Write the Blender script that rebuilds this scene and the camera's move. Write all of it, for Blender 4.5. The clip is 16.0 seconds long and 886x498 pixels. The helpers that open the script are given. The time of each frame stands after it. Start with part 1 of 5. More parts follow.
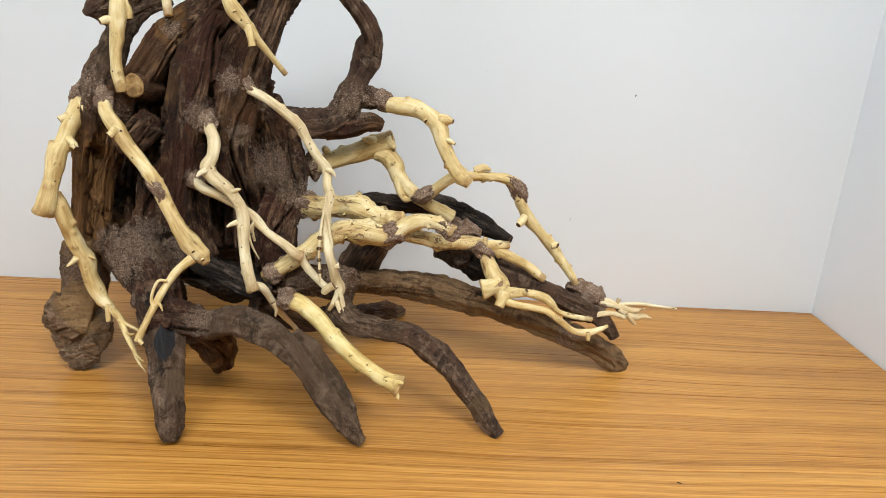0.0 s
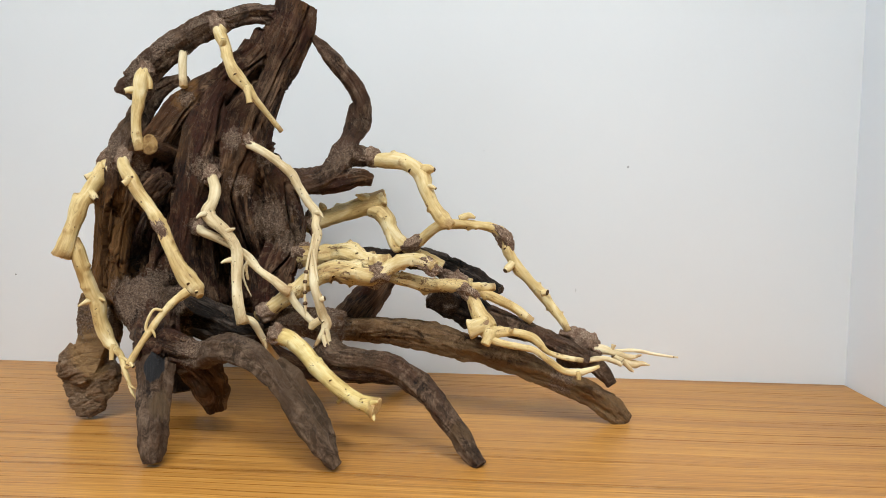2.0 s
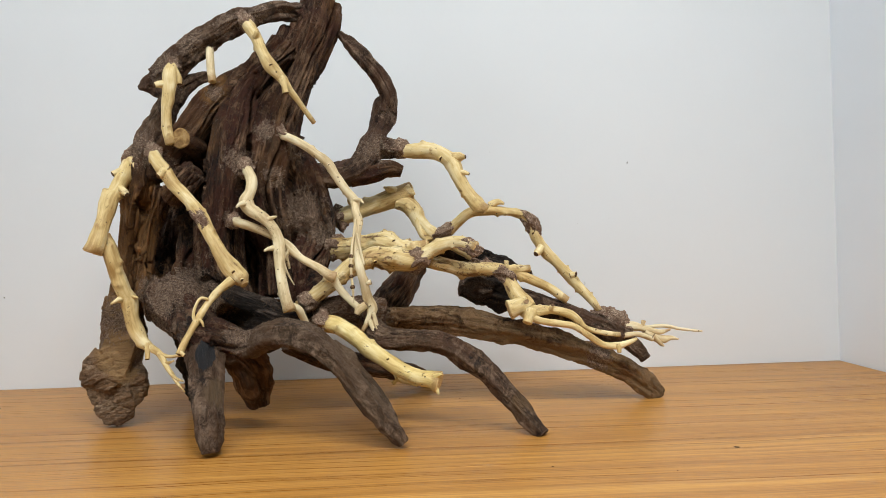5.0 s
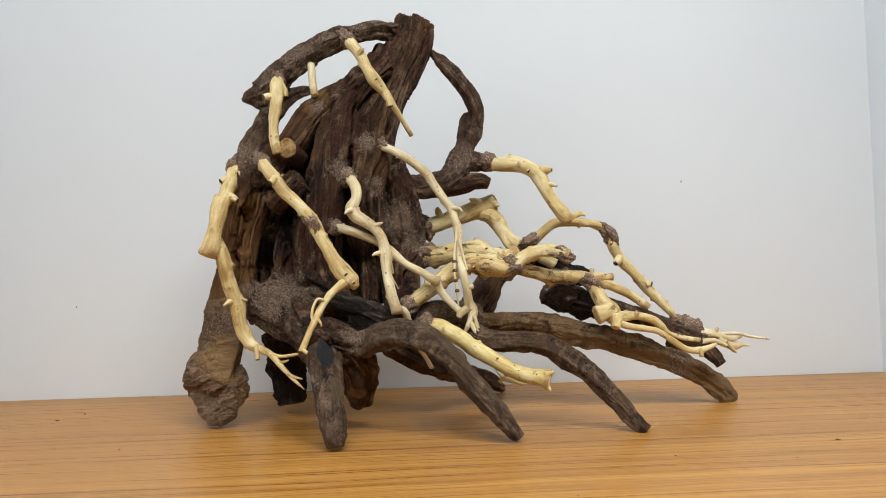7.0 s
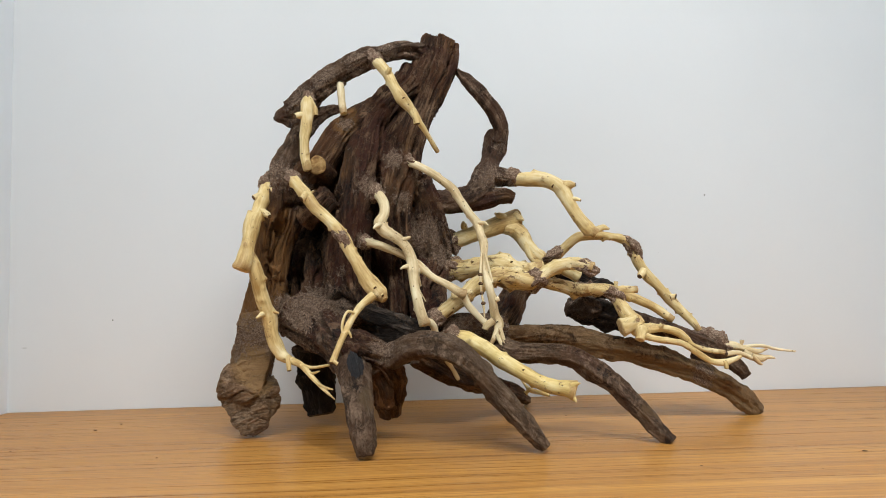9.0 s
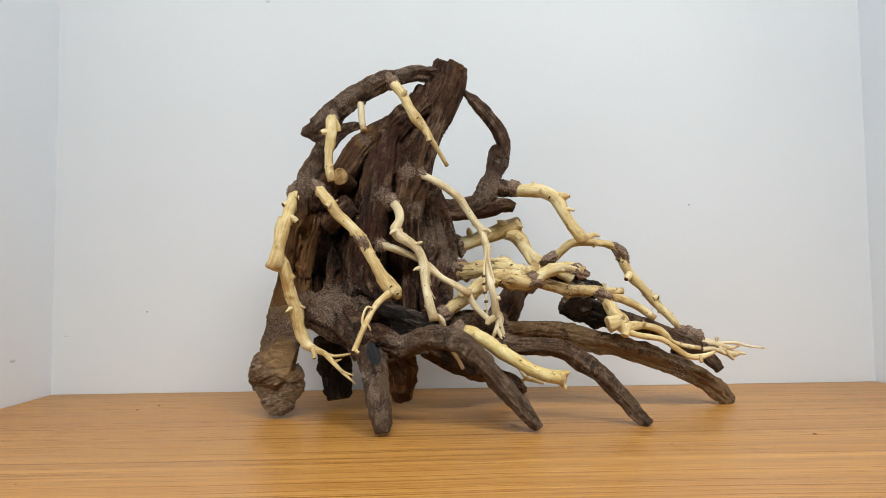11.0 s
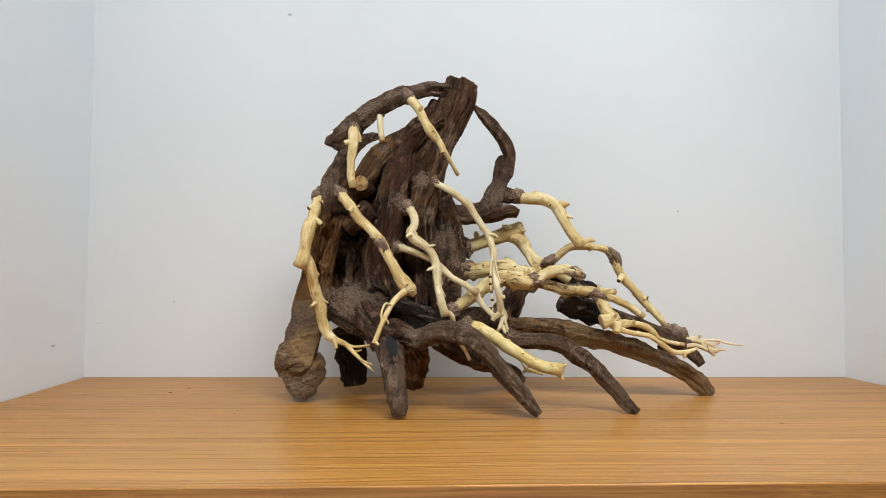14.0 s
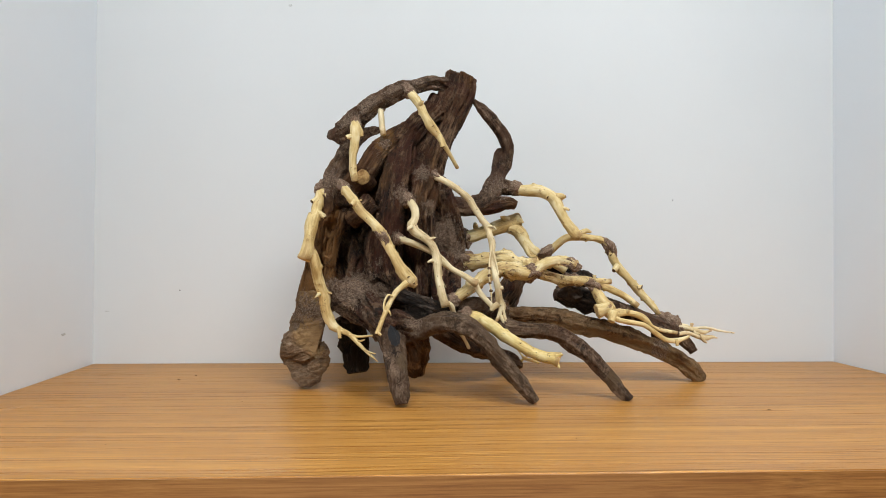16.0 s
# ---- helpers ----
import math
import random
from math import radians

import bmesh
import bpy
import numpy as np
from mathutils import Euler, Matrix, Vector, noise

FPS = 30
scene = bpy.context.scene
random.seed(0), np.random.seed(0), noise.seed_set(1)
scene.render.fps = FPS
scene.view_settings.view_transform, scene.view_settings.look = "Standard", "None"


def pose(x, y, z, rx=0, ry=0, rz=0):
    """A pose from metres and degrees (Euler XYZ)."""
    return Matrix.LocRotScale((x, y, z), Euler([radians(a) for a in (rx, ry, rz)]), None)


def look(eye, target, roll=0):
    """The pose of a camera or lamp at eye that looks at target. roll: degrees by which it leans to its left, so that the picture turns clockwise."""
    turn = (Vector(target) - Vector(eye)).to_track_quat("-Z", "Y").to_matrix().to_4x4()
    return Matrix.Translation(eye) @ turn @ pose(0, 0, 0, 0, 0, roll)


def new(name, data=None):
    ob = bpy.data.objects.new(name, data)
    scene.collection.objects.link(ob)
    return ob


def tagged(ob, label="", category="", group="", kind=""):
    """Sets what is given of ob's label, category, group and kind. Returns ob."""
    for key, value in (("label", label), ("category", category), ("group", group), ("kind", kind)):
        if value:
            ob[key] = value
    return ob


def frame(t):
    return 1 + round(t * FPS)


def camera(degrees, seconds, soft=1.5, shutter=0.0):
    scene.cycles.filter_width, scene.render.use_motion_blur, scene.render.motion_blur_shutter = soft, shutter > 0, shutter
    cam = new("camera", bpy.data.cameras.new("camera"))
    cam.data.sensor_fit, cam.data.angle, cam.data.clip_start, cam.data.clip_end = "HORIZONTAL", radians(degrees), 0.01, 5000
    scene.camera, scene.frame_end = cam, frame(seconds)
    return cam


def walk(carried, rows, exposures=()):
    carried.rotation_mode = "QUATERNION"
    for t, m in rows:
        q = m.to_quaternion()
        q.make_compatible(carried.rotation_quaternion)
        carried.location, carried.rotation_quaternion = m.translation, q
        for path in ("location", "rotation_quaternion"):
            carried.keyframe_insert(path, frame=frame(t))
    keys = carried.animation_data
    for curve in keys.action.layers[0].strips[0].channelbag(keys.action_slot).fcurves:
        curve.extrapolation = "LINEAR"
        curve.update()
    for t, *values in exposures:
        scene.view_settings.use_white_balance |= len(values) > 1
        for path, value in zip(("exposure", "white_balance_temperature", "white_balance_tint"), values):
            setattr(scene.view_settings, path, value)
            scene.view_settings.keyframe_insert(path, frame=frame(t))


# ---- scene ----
cam = camera(63.4, 16.0, soft=0.2)
PATH = [
    (0, (0.068, -0.254, 1.095), (0.162, 1.643, 0.468), 3.7),
    (0.5, (0.102, -0.271, 1.057), (0.114, 1.661, 0.539), 3.3),
    (1, (0.134, -0.289, 1.023), (0.059, 1.676, 0.654), 2.7),
    (1.5, (0.153, -0.302, 0.995), (0.037, 1.681, 0.763), 1.6),
    (2, (0.157, -0.305, 0.975), (0.028, 1.685, 0.83), 0.8),
    (2.5, (0.149, -0.307, 0.962), (0.029, 1.686, 0.842), 0.3),
    (3, (0.143, -0.299, 0.949), (0.045, 1.696, 0.853), -0.2),
    (5.5, (0.013, -0.323, 0.897), (0.131, 1.673, 0.919), -1.7),
    (6, (-0.026, -0.324, 0.887), (0.123, 1.67, 0.924), -1.5),
    (6.5, (-0.056, -0.329, 0.885), (0.098, 1.664, 0.947), -1.3),
    (7, (-0.069, -0.343, 0.886), (0.077, 1.65, 0.978), -1.3),
    (7.5, (-0.075, -0.341, 0.88), (0.053, 1.651, 0.996), -1.3),
    (8, (-0.078, -0.339, 0.878), (0.031, 1.653, 1.007), -1.4),
    (8.5, (-0.074, -0.349, 0.882), (0.021, 1.645, 1.016), -1.4),
    (9, (-0.074, -0.358, 0.884), (0.011, 1.636, 1.019), -1.4),
    (11.5, (-0.089, -0.469, 0.887), (-0.001, 1.526, 1.007), -0.4),
    (12, (-0.092, -0.484, 0.884), (0.0, 1.51, 1.002), -0.2),
    (12.5, (-0.102, -0.501, 0.888), (0.001, 1.492, 1.008), 0.0),
    (13, (-0.101, -0.516, 0.892), (0.0, 1.478, 1.006), 0.2),
    (13.5, (-0.109, -0.526, 0.894), (-0.004, 1.468, 0.995), 0.3),
    (14, (-0.113, -0.53, 0.899), (-0.006, 1.465, 0.99), 0.4),
    (14.5, (-0.115, -0.528, 0.909), (-0.006, 1.468, 0.977), 0.4),
    (15, (-0.116, -0.542, 0.913), (-0.01, 1.455, 0.974), 0.3),
    (15.5, (-0.118, -0.545, 0.914), (-0.009, 1.451, 0.958), 0.3),
    (16, (-0.118, -0.555, 0.917), (-0.003, 1.442, 0.944), 0.3),
]
walk(cam, [(t, look(eye, target, roll)) for t, eye, target, roll in PATH], exposures=((0, -0.22), (3, -0.32), (7, -0.38), (16, -0.38)))


# ---- light ----
def area(name, place, target, wide, deep, watts, colour):
    lamp = bpy.data.lights.new(name, "AREA")
    lamp.shape, lamp.size, lamp.size_y, lamp.energy, lamp.color = "RECTANGLE", wide, deep, watts, colour
    ob = new(name, lamp)
    ob.matrix_world = look(place, target)
    return ob


ROOM_X, ROOM_Y, ROOM_Z = 2.0, -3.2, 2.7          # half width, far wall, ceiling
world = bpy.data.worlds.new("world")
scene.world = world
world.use_nodes = True
world.node_tree.nodes["Background"].inputs[0].default_value = (0.8, 0.9, 1.0, 1)
world.node_tree.nodes["Background"].inputs[1].default_value = 0.05
PANELS = [(-0.62, -1.4, 43), (0.62, -1.0, 53)]
for px, py, watts in PANELS:
    area("panel_lamp", (px, py, ROOM_Z - 0.035), (px, py, 0), 1.14, 0.56, watts, (0.95, 0.985, 1.0))
WINDOW = (-2.2, -0.7, 0.95, 2.15)                # in the west wall: from y, to y, sill, head
area("window_lamp", (-ROOM_X - 0.02, -1.45, 1.55), (0, -1.45, 1.55), 1.4, 1.1, 16, (0.76, 0.89, 1.0))


# ---- materials ----
class Mat:
    """A small builder for node materials."""

    def __init__(self, name):
        self.m = bpy.data.materials.new(name)
        self.m.use_nodes = True
        self.t = self.m.node_tree
        self.b = self.t.nodes["Principled BSDF"]

    def put(self, node, key, value):
        if isinstance(value, bpy.types.NodeSocket):
            self.t.links.new(value, node.inputs[key])
        elif value is not None:
            node.inputs[key].default_value = value

    def coords(self, scale=(1, 1, 1), attribute="", shift=(0, 0, 0)):
        if attribute:
            n = self.t.nodes.new("ShaderNodeAttribute")
            n.attribute_name = attribute
            out = n.outputs["Vector"]
        else:
            out = self.t.nodes.new("ShaderNodeTexCoord").outputs["Object"]
        n = self.t.nodes.new("ShaderNodeMapping")
        self.put(n, "Vector", out)
        n.inputs["Scale"].default_value = scale
        n.inputs["Location"].default_value = shift
        return n.outputs[0]

    def noise(self, vec, scale, detail=4, rough=0.55, warp=0.0):
        n = self.t.nodes.new("ShaderNodeTexNoise")
        self.put(n, "Vector", vec)
        n.inputs["Scale"].default_value, n.inputs["Detail"].default_value = scale, detail
        n.inputs["Roughness"].default_value, n.inputs["Distortion"].default_value = rough, warp
        return n.outputs["Fac"]

    def cells(self, vec, scale, feature="F1", out="Distance"):
        n = self.t.nodes.new("ShaderNodeTexVoronoi")
        n.feature = feature
        self.put(n, "Vector", vec)
        n.inputs["Scale"].default_value = scale
        return n.outputs[out]

    def ramp(self, fac, *stops):
        n = self.t.nodes.new("ShaderNodeValToRGB")
        self.put(n, 0, fac)
        e = n.color_ramp.elements
        while len(e) < len(stops):
            e.new(0.5)
        for i, (p, c) in enumerate(stops):
            e[i].position = p
            e[i].color = (c, c, c, 1) if isinstance(c, (int, float)) else (*c, 1)
        return n.outputs[0]

    def mix(self, fac, a, b, how="MIX"):
        n = self.t.nodes.new("ShaderNodeMix")
        n.data_type, n.blend_type = "RGBA", how
        self.put(n, 0, fac)
        for key, v in ((6, a), (7, b)):
            self.put(n, key, (*v, 1) if isinstance(v, tuple) else v)
        return n.outputs[2]

    def calc(self, how, a, b=None):
        n = self.t.nodes.new("ShaderNodeMath")
        n.operation = how
        self.put(n, 0, a)
        self.put(n, 1, b)
        return n.outputs[0]

    def value(self, attribute):
        n = self.t.nodes.new("ShaderNodeAttribute")
        n.attribute_name = attribute
        return n.outputs["Fac"]

    def bump(self, height, depth, under=None):
        n = self.t.nodes.new("ShaderNodeBump")
        self.put(n, "Height", height)
        n.inputs["Distance"].default_value = depth
        self.put(n, "Normal", under)
        return n.outputs[0]

    def done(self, colour, rough, normal=None, spec=0.5):
        self.put(self.b, "Base Color", (*colour, 1) if isinstance(colour, tuple) else colour)
        self.put(self.b, "Roughness", rough)
        self.put(self.b, "Normal", normal)
        self.b.inputs["Specular IOR Level"].default_value = spec
        return self.m


def bark_material(name, lo, mid, hi, red, tan, split=0.8, worn=0.0):
    """Weathered driftwood: fibres and cracks along the grain, grey, red and tan patches, glued sand."""
    m = Mat(name)
    along = m.coords((1, 1, 0.06), "grain")
    fibre = m.noise(along, 700, 8, 0.76, 0.4)
    streak = m.noise(m.coords((1, 1, 0.1), "grain", (5, 2, 0)), 170, 7, 0.68, 0.9)
    wide = m.noise(m.coords((1, 1, 0.3), "grain"), 46, 5, 0.65, 0.6)
    patch = m.noise(m.coords(), 26, 6, 0.68, 0.5)
    large = m.noise(m.coords(shift=(1, 4, 2)), 9, 4, 0.6, 0.4)
    crack = m.ramp(m.calc("ABSOLUTE", m.calc("SUBTRACT", streak, 0.5)), (0.002, 1.0), (0.022, 0.0))
    crack = m.calc("MULTIPLY", crack, m.ramp(wide, (0.42, 0.15), (0.56, 1.0)))
    tone = m.calc("ADD", m.calc("MULTIPLY", streak, 0.33), m.calc("ADD", m.calc("MULTIPLY", wide, 0.42), m.calc("MULTIPLY", fibre, 0.25)))
    blotch = m.noise(m.coords((1, 1, 0.7), shift=(8, 1, 6)), 95, 8, 0.78, 0.7)
    tone = m.calc("ADD", m.calc("MULTIPLY", tone, 1.0 - worn), m.calc("MULTIPLY", blotch, worn))
    base = m.ramp(tone, (0.44, lo), (0.5, mid), (0.57, hi))
    base = m.mix(m.ramp(patch, (0.46, 0.0), (0.56, 0.75)), base, m.mix(fibre, red, mid))
    base = m.mix(m.ramp(large, (0.47, 0.0), (0.58, 0.4)), base, m.mix(streak, mid, tan))
    base = m.mix(m.ramp(m.noise(m.coords(shift=(3, 1, 2)), 40, 7, 0.74, 0.5), (0.55, 0.0), (0.64, 0.6)), base, hi)
    crumbs = m.calc("MULTIPLY", m.ramp(m.noise(m.coords(shift=(6, 2, 5)), 420, 5, 0.8, 0.3), (0.55, 0.0), (0.6, split)), m.ramp(m.noise(m.coords(shift=(2, 7, 3)), 30, 5, 0.7), (0.52, 0.0), (0.6, 1.0)))
    ochre = m.ramp(m.calc("ADD", m.value("tan"), m.calc("MULTIPLY", m.calc("SUBTRACT", m.noise(m.coords((1, 1, 0.4), "grain", (2, 9, 4)), 60, 7, 0.74, 0.6), 0.5), 2.6)), (0.25, 0.0), (0.62, 0.85))
    base = m.mix(ochre, base, m.mix(fibre, tuple(c * 0.45 for c in tan), tuple(c * 1.15 for c in tan)))
    base = m.mix(m.calc("MULTIPLY", crack, split), base, tuple(c * 0.5 for c in lo))
    grain = m.cells(m.coords(), 1150, "F1", "Color")
    speck = m.ramp(grain, (0.1, (0.075, 0.041, 0.026)), (0.4, (0.235, 0.148, 0.097)), (0.65, (0.38, 0.258, 0.174)), (0.94, (0.62, 0.475, 0.345)))
    speck = m.mix(m.ramp(m.noise(m.coords(), 140, 5, 0.7), (0.5, 0.0), (0.64, 0.6)), speck, (0.15, 0.086, 0.058))
    base = m.mix(crumbs, base, m.mix(grain, (0.1, 0.05, 0.028), (0.42, 0.29, 0.19)))
    grit = m.ramp(m.calc("ADD", m.value("dust"), m.calc("MULTIPLY", m.calc("SUBTRACT", m.noise(m.coords(), 190, 7, 0.8), 0.5), 2.4)), (0.3, 0.0), (0.48, 0.92))
    rich = m.t.nodes.new("ShaderNodeHueSaturation")
    rich.inputs["Saturation"].default_value, rich.inputs["Value"].default_value = 1.12 if worn else 1.2, 0.84
    m.put(rich, "Color", base)
    colour = m.mix(grit, rich.outputs[0], speck)
    black = m.ramp(m.calc("ADD", m.value("stain"), m.calc("MULTIPLY", m.calc("SUBTRACT", m.noise(m.coords(), 260, 5, 0.7), 0.5), 0.7)), (0.3, 0.0), (0.4, 0.96))
    colour = m.mix(black, colour, m.mix(fibre, (0.014, 0.016, 0.019), (0.045, 0.048, 0.055)))
    h = m.calc("SUBTRACT", m.calc("ADD", m.calc("MULTIPLY", streak, 0.9 - worn), m.calc("ADD", m.calc("MULTIPLY", fibre, 0.5 - 0.45 * worn), m.calc("ADD", m.calc("MULTIPLY", patch, 0.5), m.calc("MULTIPLY", blotch, 1.3 * worn)))), m.calc("MULTIPLY", crack, 0.4 * split))
    n = m.bump(m.calc("ADD", h, m.calc("MULTIPLY", m.noise(m.coords(shift=(3, 3, 7)), 620, 5, 0.7), 0.22)), 0.0085)
    n = m.bump(m.calc("MULTIPLY", m.cells(m.coords(), 1500), grit), 0.0013, n)
    return m.done(colour, m.ramp(fibre, (0.3, 0.55), (0.7, 0.85)), n, 0.3)


BARK = bark_material("driftwood_bark", (0.0085, 0.0048, 0.0035), (0.08, 0.044, 0.029), (0.4, 0.265, 0.18), (0.135, 0.05, 0.036), (0.42, 0.24, 0.125))
GREY_BARK = bark_material("driftwood_smooth", (0.03, 0.019, 0.013), (0.145, 0.094, 0.063), (0.37, 0.265, 0.19), (0.15, 0.08, 0.046), (0.3, 0.205, 0.125), 0.25, 0.8)
MOTTLED = bark_material("driftwood_limb", (0.017, 0.0105, 0.0075), (0.14, 0.086, 0.057), (0.42, 0.295, 0.205), (0.16, 0.076, 0.05), (0.3, 0.19, 0.11), 0.6, 0.6)
TAN_BARK = bark_material("driftwood_tan_root", (0.04, 0.024, 0.0135), (0.26, 0.158, 0.085), (0.48, 0.33, 0.2), (0.2, 0.1, 0.05), (0.46, 0.3, 0.165), 0.5, 0.65)
DARK_BARK = bark_material("driftwood_dark", (0.009, 0.0075, 0.0068), (0.045, 0.035, 0.029), (0.19, 0.15, 0.125), (0.055, 0.032, 0.022), (0.08, 0.06, 0.045))
LEG_BARK = bark_material("driftwood_tan", (0.075, 0.046, 0.029), (0.28, 0.182, 0.115), (0.52, 0.385, 0.27), (0.27, 0.15, 0.08), (0.6, 0.39, 0.205), 0.35, 0.3)


def peeled_material(name, deep, mid, light, worn=0.625):
    """Peeled pale wood: faint grain, ochre patches, brown flecks and scars."""
    m = Mat(name)
    along = m.coords((1, 1, 0.1), "grain")
    streak = m.noise(along, 420, 4, 0.6, 0.3)
    patch = m.noise(m.coords((1, 1, 0.5), "grain"), 55, 4, 0.6, 0.3)
    base = m.ramp(m.calc("ADD", m.calc("MULTIPLY", streak, 0.35), m.calc("MULTIPLY", patch, 0.65)), (0.38, deep), (0.49, mid), (0.6, light))
    flecks = m.calc("MULTIPLY", m.ramp(m.cells(m.coords(), 150), (0.07, 1.0), (0.15, 0.0)), m.ramp(m.noise(m.coords(), 45, 3), (0.5, 0.0), (0.56, 1.0)))
    sandy = m.calc("MULTIPLY", m.ramp(m.cells(m.coords(), 620), (0.22, 1.0), (0.36, 0.0)), m.ramp(m.noise(m.coords(shift=(4, 8, 1)), 38, 5, 0.7), (worn - 0.06, 0.0), (worn + 0.02, 0.9)))
    scar = m.ramp(m.noise(m.coords((1, 1, 0.45), "grain", (7, 3, 1)), 110, 6, 0.72, 0.6), (worn, 0.0), (worn + 0.035, 0.85))
    colour = m.mix(flecks, base, (0.09, 0.045, 0.02))
    colour = m.mix(scar, colour, (0.2, 0.1, 0.045))
    colour = m.mix(sandy, colour, (0.13, 0.065, 0.03))
    brown = m.ramp(m.calc("ADD", m.value("wear"), m.calc("MULTIPLY", m.calc("SUBTRACT", m.noise(m.coords(shift=(9, 2, 4)), 130, 6, 0.75, 0.5), 0.5), 2.2)), (0.36, 0.0), (0.8, 0.75))
    colour = m.mix(brown, colour, m.mix(streak, (0.2, 0.1, 0.035), (0.44, 0.26, 0.09)))
    h = m.calc("SUBTRACT", m.calc("MULTIPLY", streak, 0.22), m.calc("ADD", flecks, m.calc("MULTIPLY", scar, 0.6)))
    return m.done(colour, m.ramp(patch, (0.3, 0.5), (0.7, 0.7)), m.bump(m.calc("ADD", h, m.calc("MULTIPLY", m.noise(m.coords((1, 1, 0.4), "grain"), 300, 4, 0.6), 0.4)), 0.0011), 0.4)


PEELED = peeled_material("peeled_wood", (0.42, 0.265, 0.09), (0.63, 0.465, 0.2), (0.75, 0.62, 0.35))
SCARRED = peeled_material("peeled_scarred", (0.41, 0.25, 0.085), (0.63, 0.465, 0.2), (0.76, 0.63, 0.36), 0.565)
YELLOW = peeled_material("peeled_yellow", (0.45, 0.29, 0.085), (0.65, 0.485, 0.18), (0.76, 0.625, 0.31))
WHITE = peeled_material("peeled_white", (0.48, 0.345, 0.175), (0.67, 0.54, 0.315), (0.77, 0.67, 0.445), 0.65)

m = Mat("cut_wood")
ring = m.noise(m.coords(), 420, 4, 0.6, 0.5)
CUT = m.done(m.ramp(ring, (0.3, (0.46, 0.28, 0.1)), (0.55, (0.68, 0.5, 0.24)), (0.75, (0.76, 0.62, 0.36))), 0.75, m.bump(ring, 0.001), 0.2)
m = Mat("broken_wood")
ring = m.noise(m.coords(), 380, 5, 0.65, 0.5)
BROKEN = m.done(m.ramp(ring, (0.3, (0.05, 0.03, 0.02)), (0.55, (0.15, 0.1, 0.07)), (0.75, (0.25, 0.18, 0.13))), 0.85, m.bump(ring, 0.002), 0.2)


m = Mat("dark_pith")
PITH = m.done(m.ramp(m.noise(m.coords(), 900, 4), (0.4, (0.045, 0.022, 0.012)), (0.62, (0.2, 0.12, 0.06))), 0.8, None, 0.2)


def sand_material(name, dim):
    m = Mat(name)
    hue = m.cells(m.coords(), 1500, "F1", "Color")
    lump = m.noise(m.coords(), 120, 4, 0.6)
    grains = m.ramp(hue, (0.08, (0.06 * dim, 0.033 * dim, 0.021 * dim)), (0.4, (0.18 * dim, 0.114 * dim, 0.074 * dim)), (0.65, (0.29 * dim, 0.197 * dim, 0.135 * dim)), (0.92, (0.5 * dim, 0.385 * dim, 0.285 * dim)))
    colour = m.mix(m.ramp(lump, (0.46, 0.0), (0.62, 0.65)), grains, (0.13 * dim, 0.066 * dim, 0.04 * dim))
    return m.done(colour, 0.85, m.bump(m.cells(m.coords(), 1500), 0.001, m.bump(lump, 0.002)), 0.3)


SAND = sand_material("glued_sand", 1.3)
DARK_SAND = sand_material("glued_dark_sand", 0.45)


def paint_material(name, colour):
    m = Mat(name)
    cloud = m.noise(m.coords(), 2.2, 4, 0.55)
    peel = m.noise(m.coords(), 260, 3, 0.6)
    fine = m.ramp(cloud, (0.35, tuple(c * 0.965 for c in colour)), (0.65, colour))
    return m.done(fine, 0.55, m.bump(peel, 0.00006), 0.35)


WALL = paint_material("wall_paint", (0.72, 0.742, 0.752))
# wall white, lighter and bluer: daylight on the side walls put into the colour
SIDE_LIT = paint_material("side_wall_daylit", (0.83, 0.87, 0.91))
ROOM = paint_material("room_paint", (0.2, 0.195, 0.185))
CEIL = paint_material("ceiling_paint", (0.8, 0.8, 0.79))


def board_material(name, tones, gloss, line, sheen=0.38):
    """Oak laminate: long grain lines, broad bands and open pores along x."""
    m = Mat(name)
    bend = m.noise(m.coords((0.8, 2.2, 1)), 3.0, 2, 0.5)
    n = m.t.nodes.new("ShaderNodeVectorMath")
    n.operation = "MULTIPLY_ADD"
    m.put(n, 0, bend)
    n.inputs[1].default_value = (0.0, 0.03, 0.0)
    m.put(n, 2, m.coords())
    warped = n.outputs[0]

    def stretched(x, y, z=1.0):
        k = m.t.nodes.new("ShaderNodeMapping")
        m.put(k, "Vector", warped)
        k.inputs["Scale"].default_value = (x, y, z)
        return k.outputs[0]

    bands = m.noise(stretched(0.35, 14, 14), 2.2, 4, 0.6)
    lines = m.noise(stretched(0.7, 170, 170), 2.2, 6, 0.7)
    pores = m.noise(stretched(11, 420, 420), 1.6, 4, 0.65)
    dark = m.ramp(m.noise(stretched(0.5, 130, 130), 1.7, 5, 0.66, 0.2), (0.56, 0.0), (0.64, line))
    mixed = m.calc("ADD", m.calc("MULTIPLY", bands, 0.22), m.calc("ADD", m.calc("MULTIPLY", lines, 0.46), m.calc("MULTIPLY", pores, 0.32)))
    colour = m.ramp(mixed, (0.41, tones[0]), (0.5, tones[1]), (0.59, tones[2]))
    colour = m.mix(dark, colour, tuple(c * 0.55 for c in tones[0]))
    colour = m.mix(m.ramp(pores, (0.6, 0.0), (0.75, 0.3)), colour, tuple(c * 0.6 for c in tones[0]))
    rough = m.ramp(lines, (0.3, gloss), (0.7, gloss + 0.1))
    turn = m.t.nodes.new("ShaderNodeTangent")
    turn.direction_type, turn.axis = "RADIAL", "X"
    m.put(m.b, "Tangent", turn.outputs[0])
    m.b.inputs["Anisotropic"].default_value = 0.85
    return m.done(colour, rough, m.bump(m.calc("ADD", pores, lines), 0.0001), sheen)


